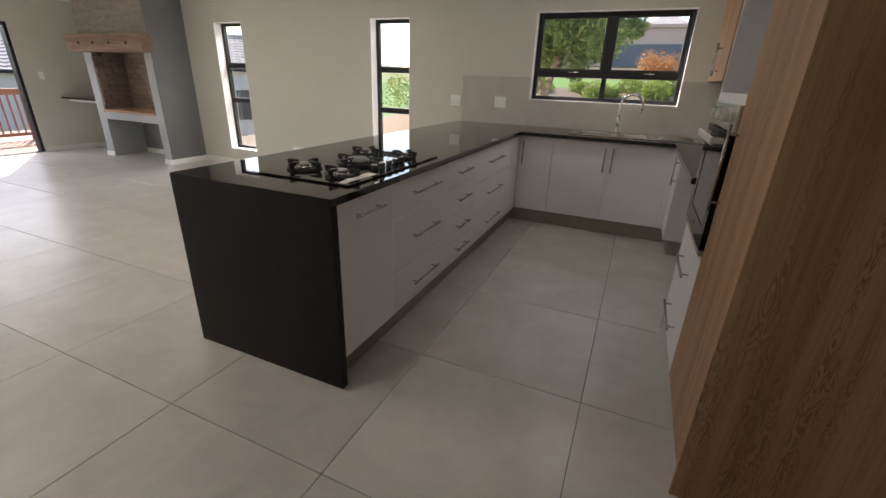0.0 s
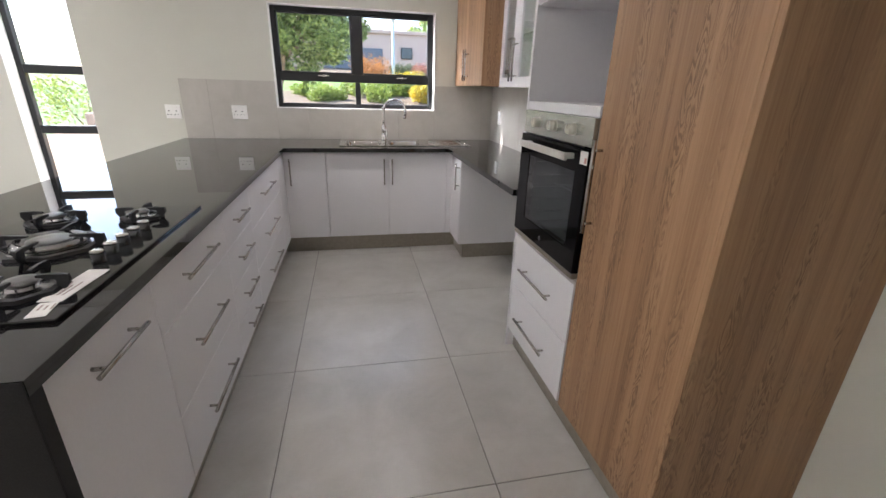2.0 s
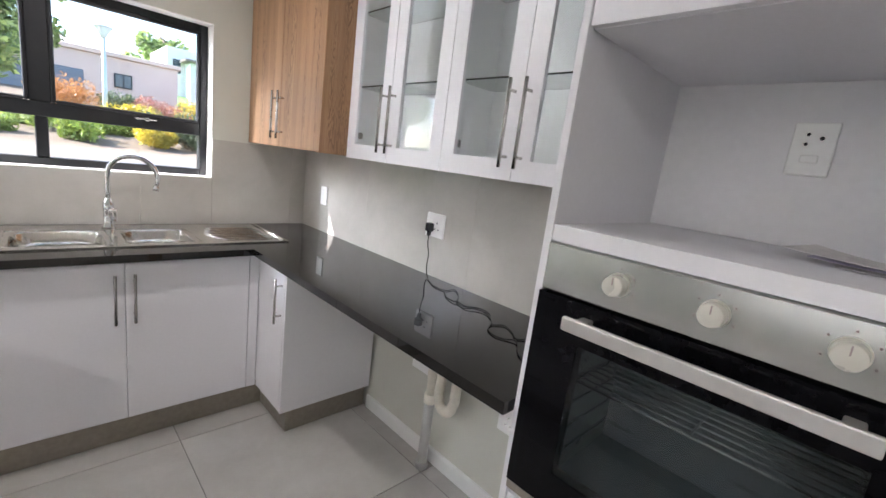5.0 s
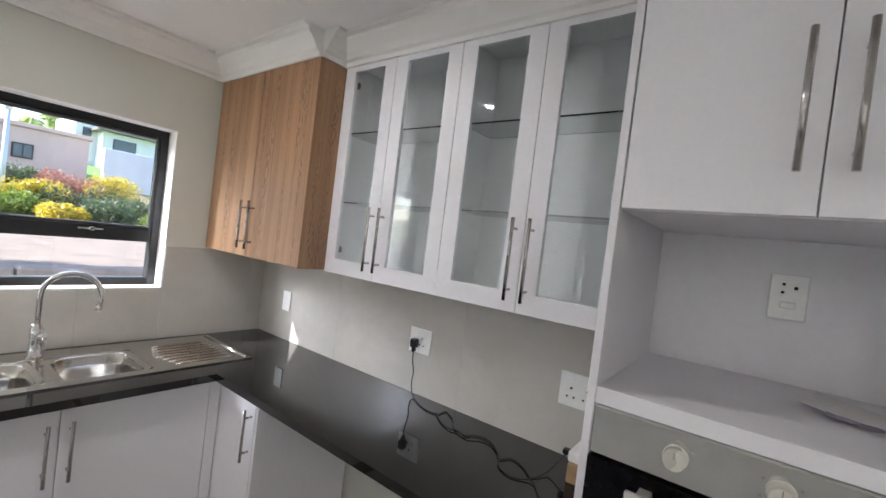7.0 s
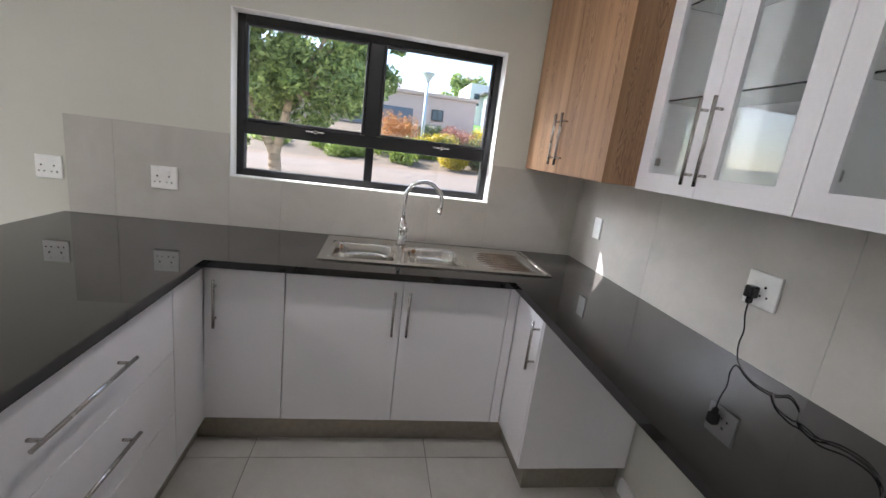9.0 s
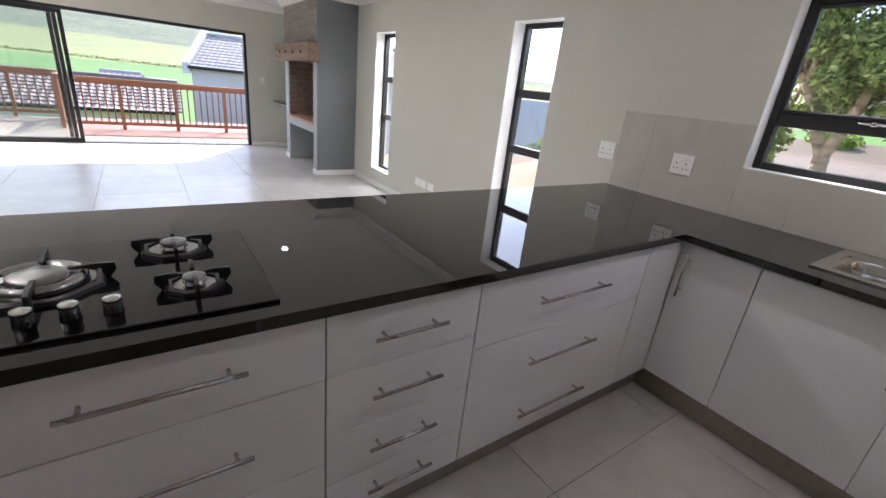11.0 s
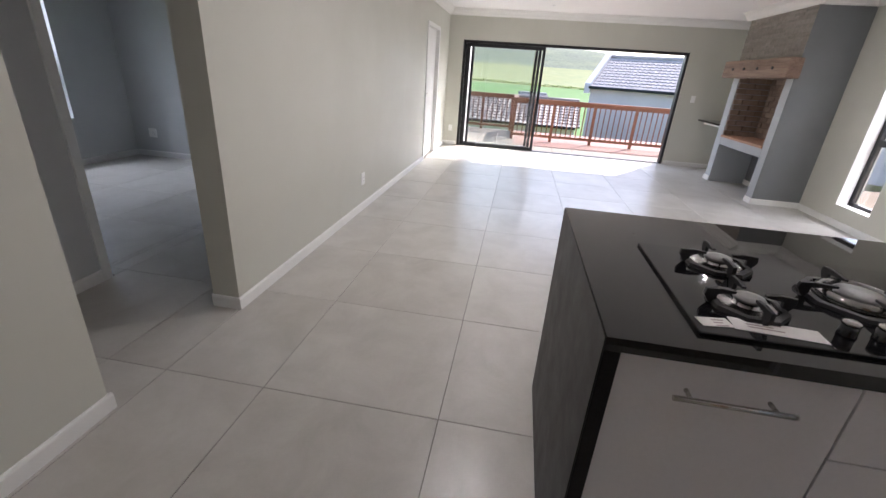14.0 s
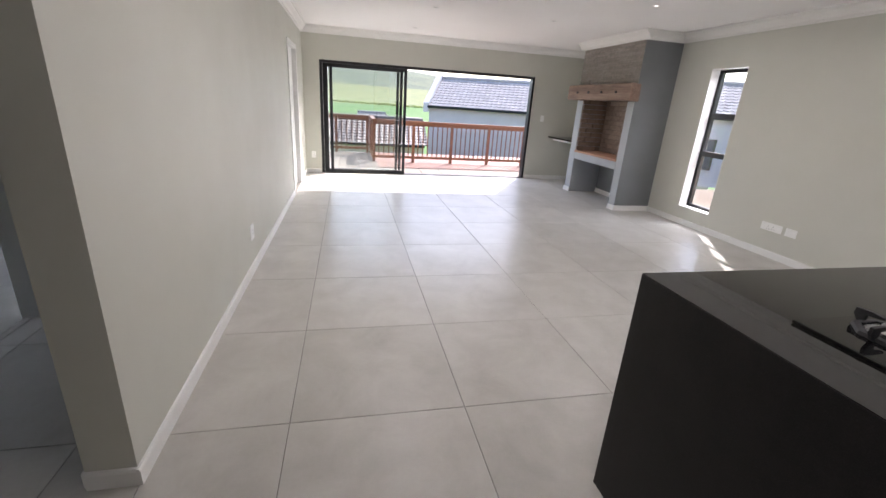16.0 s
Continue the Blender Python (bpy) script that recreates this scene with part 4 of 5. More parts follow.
for i, (x, y, r, h, m, lab) in enumerate((
        (0.9, 12.9, 0.7, 0.4, SHRUB, "low yellow-green garden shrub"), (-0.6, 12.6, 0.6, 0.22, SHRUB, "low yellow-green garden shrub"), (-2.0, 12.7, 0.6, 0.2, SHRUB, "low yellow-green garden shrub"), (1.9, 13.0, 0.6, 0.5, SHRUB, "low yellow-green garden shrub"), (2.3, 13.4, 0.55, 0.75, YELLOW, "bright yellow-flowering garden shrub"),
        (3.0, 13.1, 0.9, 0.75, DUSK, "dark grey-green garden shrub"), (4.0, 12.6, 0.7, 0.6, DUSK, "dark grey-green garden shrub"), (1.2, 17.2, 1.0, 1.0, ORANGE, "bright orange-flowering garden shrub"), (3.6, 16.8, 1.0, 0.8, RED, "reddish flowering garden shrub"), (4.6, 16.6, 0.9, 0.85, YELLOW, "bright yellow-flowering garden shrub"),
        (2.6, 17.5, 0.7, 0.7, DUSK, "dark grey-green garden shrub"), (5.6, 14.5, 0.9, 0.8, SHRUB, "low yellow-green garden shrub"), (-4.6, 9.5, 1.0, 1.9, SHRUB, "tall yellow-green shrub by the house"),
        (-9.5, 12.1, 0.75, 2.6, SHRUB, "tall yellow-green shrub by the boundary wall"), (-0.1, 11.7, 0.5, 0.25, SHRUB, "low yellow-green garden shrub"), (1.3, 11.6, 0.5, 0.6, SHRUB, "low yellow-green garden shrub"), (2.4, 11.5, 0.45, 0.6, YELLOW, "bright yellow-flowering garden shrub"), (3.1, 11.6, 0.55, 0.7, DUSK, "dark grey-green garden shrub"), (4.0, 11.4, 0.6, 0.5, SHRUB, "low yellow-green garden shrub"))):
    bush(x, y, r, h, m, lab, 20 + i, 0.07 if y > 12 else 0.06)

rng = random.Random(8)
hedge = thing("bush_row", "distant row of dark bushes along the field edge", "bushes", at=(-152, -40, ground_z(-152, -40)))
foliage("foliage", [(hx, hy, ground_z(hx, hy) + 0.15, rng.uniform(0.45, 0.95)) for hy in [-130 + 0.9 * k for k in range(210)] for hx in (-152 + 5 * math.sin(hy * 0.05) + rng.uniform(-1, 1),)], 0.28, 8, 45, LEAF, hedge)

# street lamp
LX, LY = 1.85, 13.6
LZ = ground_z(LX, LY)
lamp_post = thing("street_lamp", "slim pale blue-grey street lamp with a cone-shaped head", "street lamp", at=(LX, LY, LZ))
GALV = plain("galvanised_paint", (0.55, 0.59, 0.62), 0.5, 0.3, 0.08)
part("pole", rod(bmesh.new(), (LX, LY, LZ - 0.1), (LX, LY, 3.28), 0.055, 12, 0.04), GALV, lamp_post)
part("head", lathe(bmesh.new(), [(0.045, 0), (0.06, 0.05), (0.15, 0.2), (0.16, 0.22)], (LX, LY, 3.2), 20), plain("frosted_shade", (0.7, 0.72, 0.72), 0.4), lamp_post)
part("cap", lathe(bmesh.new(), [(0.185, 0.22), (0.185, 0.245), (0.08, 0.28), (0.01, 0.29)], (LX, LY, 3.2), 20), GALV, lamp_post)
bo = bmesh.new()
bmesh.ops.create_icosphere(bo, subdivisions=3, radius=0.5)
for v in bo.verts:
    v.co *= 1 + 0.25 * noise.noise(v.co * 2.5)
    v.co.z *= 0.6
bmesh.ops.translate(bo, verts=bo.verts, vec=(3.1, 17.9, ground_z(3.1, 17.9) + 0.2))
tagged(part("boulder", bo, PAVE), "pale rounded garden boulder", "boulder")

# ---- houses ----
TAUPE = plaster("taupe_render", (0.56, 0.42, 0.35), (0.62, 0.47, 0.39), 0.9)
PALEW = plaster("pale_render", (0.64, 0.62, 0.61), (0.72, 0.70, 0.69), 0.9)
MAUVE = plaster("mauve_grey_render", (0.62, 0.585, 0.575), (0.68, 0.645, 0.635), 0.9)
ROOFM = Mat("roof_tile")
ROOFM.color(ROOFM.mix(0.4, ROOFM.ramp(ROOFM.island(), (0.0, (0.40, 0.365, 0.35)), (1.0, (0.52, 0.475, 0.455))), ROOFM.ramp(ROOFM.noise(3, 5), (0.3, (0.29, 0.265, 0.255)), (0.7, (0.50, 0.46, 0.44)))))
ROOFM.set(Roughness=0.9)
ROOFM = ROOFM.m
BROOF = Mat("brown_roof_tile")
BROOF.color(BROOF.mix(0.4, BROOF.ramp(BROOF.island(), (0.0, (0.15, 0.115, 0.10)), (1.0, (0.22, 0.175, 0.155))), BROOF.ramp(BROOF.noise(3, 5), (0.3, (0.12, 0.09, 0.08)), (0.7, (0.25, 0.205, 0.185)))))
BROOF.set(Roughness=0.6)
BROOF = BROOF.m
DARKW = plain("dark_pane", (0.05, 0.07, 0.09), 0.08, 0, 0.2)


def tiled_slope(name, o, along, up, length, run, material, parent, pw=0.22, ph=0.26):
    """A roof slope: rows of wavy tiles lapped over one another. o: the eave's start; along, up: unit vectors."""
    o, along, up = Vector(o), Vector(along).normalized(), Vector(up).normalized()
    nrm = along.cross(up)
    if nrm.z < 0:
        nrm = -nrm
    vs, fs = [], []
    nr, nc = math.ceil(run / ph), math.ceil(length / pw)
    prof = [(0.0, 0.0), (0.2, 0.018), (0.4, 0.022), (0.55, 0.01), (0.7, 0.0), (1.0, 0.0)]
    for r in range(nr):
        for c in range(nc):
            b = len(vs)
            for t, lift in ((0.0, 0.028), (1.08, 0.0)):
                for u, w in prof:
                    vs.append(o + along * min(length, (c + u) * pw) + up * min(run, (r + t) * ph) + nrm * (w + lift))
            for u, w in prof:
                vs.append(o + along * min(length, (c + u) * pw) + up * (r * ph) - nrm * 0.01)
            k = len(prof)
            for i in range(k - 1):
                fs.append((b + i, b + i + 1, b + k + i + 1, b + k + i))
                fs.append((b + 2 * k + i, b + 2 * k + i + 1, b + i + 1, b + i))
    me = bpy.data.meshes.new(name)
    me.from_pydata(vs, [], fs)
    me.materials.append(material)
    ob = new(name, me)
    ob.parent = parent
    ob.matrix_parent_inverse = parent.matrix_world.inverted()
    return tagged(ob, kind="stuff")


def gable_house(o, yaw, length, depth, z_base, z_eave, z_ridge, wall_m, roof_m, label, parapet=True):
    """A gabled house. o: plan corner at the start of its front eave; yaw: the eave's direction."""
    h = thing("house", label, "house", "neighbouring houses", (o[0], o[1], z_base))
    u = Vector((math.cos(radians(yaw)), math.sin(radians(yaw)), 0))
    v = Vector((-u.y, u.x, 0))
    O = Vector((o[0], o[1], 0))

    def P(a, b, z):
        return O + u * a + v * b + Vector((0, 0, z))
    bm = bmesh.new()
    f0, f1 = 0.3, depth - 0.3
    q = [bm.verts.new(P(a, b, z)) for a, b, z in ((0.1, f0, z_base), (length, f0, z_base), (length, f1, z_base), (0.1, f1, z_base), (0.1, f0, z_eave), (length, f0, z_eave), (length, f1, z_eave), (0.1, f1, z_eave), (0.1, depth / 2, z_ridge - 0.05), (length, depth / 2, z_ridge - 0.05))]
    for i in ((0, 1, 5, 4), (1, 2, 6, 9, 5), (2, 3, 7, 6), (3, 0, 4, 8, 7), (4, 5, 9, 8), (7, 8, 9, 6)):
        bm.faces.new([q[k] for k in i])
    part("wall", bm, wall_m, h)
    rise = z_ridge - z_eave
    run = math.hypot(depth / 2, rise)
    up1 = (P(0, depth / 2, z_ridge) - P(0, 0, z_eave)) / run
    up2 = (P(0, depth / 2, z_ridge) - P(0, depth, z_eave)) / run
    tiled_slope("roof", P(0.15, 0, z_eave), u, up1, length, run, roof_m, h)
    tiled_slope("roof", P(0.15, depth, z_eave), u, up2, length, run, roof_m, h)
    part("ridge", tube(bmesh.new(), [P(0.1 + i * length / 8, depth / 2, z_ridge + 0.03) for i in range(9)], 0.09, 8), roof_m, h)
    bm = bmesh.new()
    if parapet:
        w = 0.12
        c = [P(a, b, z) for a in (-w, 0.14) for b, z in ((0, z_eave - 0.28), (0, z_eave + 0.14), (depth / 2, z_ridge + 0.24), (depth, z_eave + 0.14), (depth, z_eave - 0.28), (depth / 2, z_ridge - 0.2))]
        q = [bm.verts.new(k) for k in c]
        for i in range(6):
            bm.faces.new((q[i], q[(i + 1) % 6], q[6 + (i + 1) % 6], q[6 + i]))
        bm.faces.new((q[0], q[1], q[2], q[5]))
        bm.faces.new((q[2], q[3], q[4], q[5]))
        bm.faces.new((q[6], q[7], q[8], q[11]))
        bm.faces.new((q[8], q[9], q[10], q[11]))
        part("parapet", bm, PALEW, h)
    bm = bmesh.new()
    a, b = P(0.1, -0.02, z_eave - 0.02), P(length, -0.02, z_eave - 0.02)
    rod(bm, a, b, 0.06, 8)
    part("gutter", bm, ALU, h)
    return h, P


h1, P1 = gable_house((-20.6, 2.65), 65.5, 13, 5.2, -3.0, 1.15, 2.5, MAUVE, ROOFM, "pale mauve-grey house with a dark tiled gable roof")
h2, P2 = gable_house((-16.6, -7.0), 86, 8.9, 4.6, -3.2, -0.25, 0.55, PALEW, BROOF, "low pale house with a brown tiled roof", False)
h4, P4 = gable_house((-24.0, -0.8), 80, 1.6, 3.4, -3.2, -0.05, 0.5, PALEW, ROOFM, "low pale house with a dark tiled roof", False)
h3, P3 = gable_house((-15.5, 8.6), 50, 5.2, 5.5, -1.0, 1.45, 2.7, PALEW, ROOFM, "white rendered house with a tiled roof", False)
for hh, P, a, b, z0, z1 in ((h1, P1, 6.6, 7.2, -0.7, 0.3), (h3, P3, 3.0, 4.2, -0.4, 0.7)):
    w = part("window", B(-0.001, 0.001, -0.001, 0.001, 0, 0.001), ALU, hh)
    bm = bmesh.new()
    q = [bm.verts.new(P(s, d, z)) for d in (0.25, 0.31) for s, z in ((a, z0), (b, z0), (b, z1), (a, z1))]
    for i in range(4):
        bm.faces.new((q[i], q[(i + 1) % 4], q[4 + (i + 1) % 4], q[4 + i]))
    bm.faces.new(q[:4])
    bm.to_mesh(w.data)
    bm.free()
    bm = bmesh.new()
    q = [bm.verts.new(P(s, 0.245, z)) for s, z in ((a + 0.06, z0 + 0.06), (b - 0.06, z0 + 0.06), (b - 0.06, z1 - 0.06), (a + 0.06, z1 - 0.06))]
    bm.faces.new(q)
    part("pane", bm, DARKW, w)

house_n = thing("house", "taupe rendered flat-roofed house with a grey garage door", "house", "neighbouring houses", (2, 24, 2))
part("wall", B(-6, 5.4, 23.5, 31, 1.5, 3.95, 0.02), TAUPE, house_n)
part("roof", B(-6.1, 5.5, 23.4, 31.1, 3.95, 4.12, 0.02), TAUPE, house_n)
bm = bmesh.new()
q = [bm.verts.new(k) for k in ((0.2, 24.5, 4.12), (2.6, 24.5, 4.12), (2.6, 28.5, 4.12), (0.2, 28.5, 4.12), (1.4, 26.3, 4.95))]
for i in ((0, 1, 4), (1, 2, 4), (2, 3, 4), (3, 0, 4), (3, 2, 1, 0)):
    bm.faces.new([q[k] for k in i])
part("hip_roof", bm, ROOFM, house_n)
gd = part("garage_door", B(-0.8, 2.2, 23.44, 23.505, 1.9, 3.25, 0.01), plain("garage_grey", (0.13, 0.15, 0.18), 0.5), house_n)
for i in range(5):
    part("panel", B(-0.77, 2.17, 23.425, 23.4395, 2.02 + i * 0.245, 2.24 + i * 0.245, 0.006), plain("garage_panel", (0.14, 0.16, 0.19), 0.5), gd)
wn2 = part("window", B(3.15, 3.75, 23.44, 23.505, 2.8, 3.35, 0.01), ALU, house_n)
part("pane", B(3.2, 3.43, 23.43, 23.4395, 2.85, 3.3), DARKW, wn2)
part("pane", B(3.47, 3.7, 23.43, 23.4395, 2.85, 3.3), DARKW, wn2)
BLUEW = plaster("pale_blue_grey_render", (0.50, 0.53, 0.57), (0.57, 0.60, 0.64), 0.9)
setting("boundary_wall", B(-12.4, -8.4, 13.0, 13.25, -2.6, 1.32, 0.02), BLUEW, "pale blue-grey rendered boundary wall", "wall")
gw = setting("garden_wall", B(5.3, 12, 21.0, 21.25, 1.4, 3.55, 0.02), MAUVE, "pale grey rendered garden wall", "wall")
house_f = thing("house", "distant white flat-roofed double-storey house", "house", "neighbouring houses", (10, 42, 5))
part("wall", B(8.2, 14, 40, 46, 3.5, 7.4, 0.02), PALEW, house_f)
part("wall", B(9.4, 15, 38.5, 39.99, 3.5, 6.4, 0.02), PALEW, house_f)
part("roof", B(9.0, 15.5, 38.0, 40.1, 6.4, 6.55, 0.02), BROOF, house_f)
wf = part("window", B(8.6, 9.1, 39.93, 40.001, 5.6, 6.6, 0.01), ALU, house_f)
part("pane", B(8.65, 9.05, 39.92, 39.929, 5.65, 6.55), DARKW, wf)
wf = part("window", B(10.0, 11.4, 38.43, 38.501, 5.0, 6.0, 0.01), ALU, house_f)
part("pane", B(10.06, 11.34, 38.42, 38.429, 5.06, 5.94), DARKW, wf)

# ---- deck ----
deck = setting("deck", B(-11.9, -8.2, -4.6, 5.4, -0.28, -0.1), DECKW, "reddish timber deck with gaps between its boards", "deck")
x = -8.205
while x > -11.9:
    if x < -9.25:
        part("deck_board", B(x - 0.114, x, -0.3 if x > -10.4 else -0.28, 5.4, -0.0995, -0.068, 0.004), DECKW, deck)
    x -= 0.122

PATIO = tile_mat("patio_paving", (0.20, 0.165, 0.125), (0.24, 0.20, 0.155), (0.28, 0.235, 0.185), 0.8)
patio = setting("patio", B(-11.9, -8.205, -4.6, 5.4, -0.0996, -0.085), PATIO, "pale beige paved strip between the door and the deck boards", "paving")
for k in range(13):
    part("paver", B(-9.24, -8.21, -0.28 + k * 0.43, 0.146 + k * 0.43, -0.0848, -0.067, 0.003), PATIO, patio)
for k in range(10):
    for i in range(4):
        part("paver", B(-11.88 + i * 0.92, -10.966 + i * 0.92, -4.58 + k * 0.43, -4.154 + k * 0.43, -0.0848, -0.067, 0.003), PATIO, patio)


def railing(a, b, n_bays):
    """A timber railing from a to b with posts, rails and balusters."""
    a, b = Vector((*a, -0.068)), Vector((*b, -0.068))
    d = (b - a).normalized()
    s = Vector((-d.y, d.x, 0))
    r = thing("railing", "reddish-brown varnished timber deck railing", "railing", "deck railings", a)
    ln = (b - a).length

    def slab(name, t0, t1, z0, z1, w):
        bm = bmesh.new()
        p = [a + d * t + s * k * w + Vector((0, 0, z)) for t in (t0, t1) for k in (-1, 1) for z in (z0, z1)]
        q = [bm.verts.new(k) for k in p]
        for i in ((0, 1, 3, 2), (4, 5, 7, 6), (0, 1, 5, 4), (2, 3, 7, 6), (0, 2, 6, 4), (1, 3, 7, 5)):
            bm.faces.new([q[k] for k in i])
        part(name, bm, RAILW, r)
    slab("top_rail", -0.03, ln + 0.03, 0.925, 0.975, 0.055)
    slab("upper_rail", 0.033, ln - 0.033, 0.86, 0.9245, 0.02)
    slab("lower_rail", 0.033, ln - 0.033, 0.09, 0.15, 0.02)
    bay = ln / n_bays
    for i in range(n_bays + 1):
        slab("post", i * bay - 0.032, i * bay + 0.032, 0.0005, 0.9245, 0.032)
        if i < n_bays:
            m = max(1, round(bay / 0.125))
            for k in range(1, m):
                t = i * bay + k * bay / m
                slab("baluster", t - 0.012, t + 0.012, 0.1505, 0.8595, 0.012)


railing((-10.2, -0.35), (-10.2, 5.3), 6)
railing((-11.75, -0.35), (-10.29, -0.35), 2)
railing((-11.75, -4.5), (-11.75, -0.44), 5)

# ---- sink and tap ----
SINKM = plain("sink_steel", (0.62, 0.60, 0.56), 0.14, 1.0, 0.06)
sink = thing("sink", "double-bowl stainless steel sink with a ribbed drainer", "sink", at=(0.99, 3.23, 0.9))
sx, sy = [0.424, 0.462, 0.800, 0.838, 1.142, 1.553], [2.985, 3.035, 3.355, 3.475]
rim = cells(sx, sy, lambda u, v: not (3.035 < v < 3.355 and (0.462 < u < 0.8 or 0.838 < u < 1.142)), lambda u, v, w: (u, v, w), (0.9005, 0.9065))
bmesh.ops.bevel(rim, geom=[e for e in rim.edges if e.calc_face_angle(0) > 1.0 and max(v.co.z for v in e.verts) > 0.903 and min(v.co.z for v in e.verts) > 0.903], offset=0.003, segments=2, affect="EDGES")
part("rim", rim, SINKM, sink)


def bowl(x0, x1, y0, y1):
    """A deep rounded bowl hung in a rectangular cut-out."""
    bm, n = bmesh.new(), 40
    cx, cy, a, b = (x0 + x1) / 2, (y0 + y1) / 2, (x1 - x0) / 2, (y1 - y0) / 2
    rings = []
    for k, (shrink, z, p) in enumerate(((0.0, 0.905, 60), (0.012, 0.903, 7), (0.02, 0.895, 6), (0.026, 0.84, 5.5), (0.032, 0.775, 5), (0.05, 0.757, 4.5), (0.09, 0.75, 4), (0.14, 0.748, 3))):
        ring = []
        for i in range(n):
            t = 2 * math.pi * (i + 0.5) / n
            c, s_ = math.cos(t), math.sin(t)
            q = (abs(c) ** p + abs(s_) ** p) ** (-1 / p)
            ring.append(bm.verts.new((cx + (a - shrink) * c * q, cy + (b - shrink * 0.9) * s_ * q, z)))
        rings.append(ring)
    for r, q in zip(rings, rings[1:]):
        for i in range(n):
            f = bm.faces.new((r[i], r[(i + 1) % n], q[(i + 1) % n], q[i]))
            f.smooth = True
    bm.faces.new(rings[-1])
    o = part("bowl", bm, SINKM, sink)
    part("drain", lathe(bmesh.new(), [(0.045, 0.0), (0.045, 0.004), (0.03, 0.005), (0.028, 0.001), (0.001, 0.001)], (cx, cy, 0.7485)), CHROME, o)


bowl(0.4625, 0.7995, 3.0355, 3.3545)
bowl(0.8385, 1.1415, 3.0355, 3.3545)
for i in range(8):
    y = 3.05 + i * 0.042
    part("drainer_rib", tube(bmesh.new(), [(1.19 + 0.012 * abs(i - 3.5), y, 0.9045), (1.22 + 0.012 * abs(i - 3.5), y, 0.908), (1.45, y, 0.9078), (1.49, y, 0.9045)], 0.004, 8), SINKM, sink)
part("drainer_edge", rod(bmesh.new(), (1.53, 3.0, 0.909), (1.53, 3.46, 0.909), 0.0045), SINKM, sink)

tap = thing("mixer_tap", "chrome swan-neck kitchen mixer tap", "tap", at=(0.82, 3.415, 0.9065))
TX0, TY0 = 0.822, 3.405
part("base", lathe(bmesh.new(), [(0.028, 0.0), (0.028, 0.008), (0.023, 0.014), (0.021, 0.08), (0.023, 0.085), (0.023, 0.12), (0.016, 0.128), (0.016, 0.14)], (TX0, TY0, 0.907)), CHROME, tap)
neck = [(TX0, TY0, 1.03), (TX0, TY0, 1.08), (TX0, TY0, 1.15)]
for i in range(1, 15):
    a = math.pi * i / 14 * 1.06
    neck.append((TX0 + 0.097 * (1 - math.cos(a)), TY0 - 0.03 * (1 - math.cos(a)), 1.165 + 0.1 * math.sin(a)))
e = Vector(neck[-1])
neck.append(e + Vector((-0.004, 0.001, -0.022)))
part("spout", tube(bmesh.new(), neck, 0.0115, 14), CHROME, tap)
part("aerator", rod(bmesh.new(), e + Vector((-0.003, 0.001, -0.02)), e + Vector((-0.007, 0.002, -0.042)), 0.014), CHROME, tap)
lev = rod(bmesh.new(), (TX0, TY0, 0.995), (TX0 + 0.022, TY0 - 0.03, 0.995), 0.014)
cube(lev, TX0 + 0.012, TX0 + 0.03, TY0 - 0.04, TY0 - 0.022, 0.94, 1.0, 0.004, 2)
part("lever", lev, CHROME, tap)

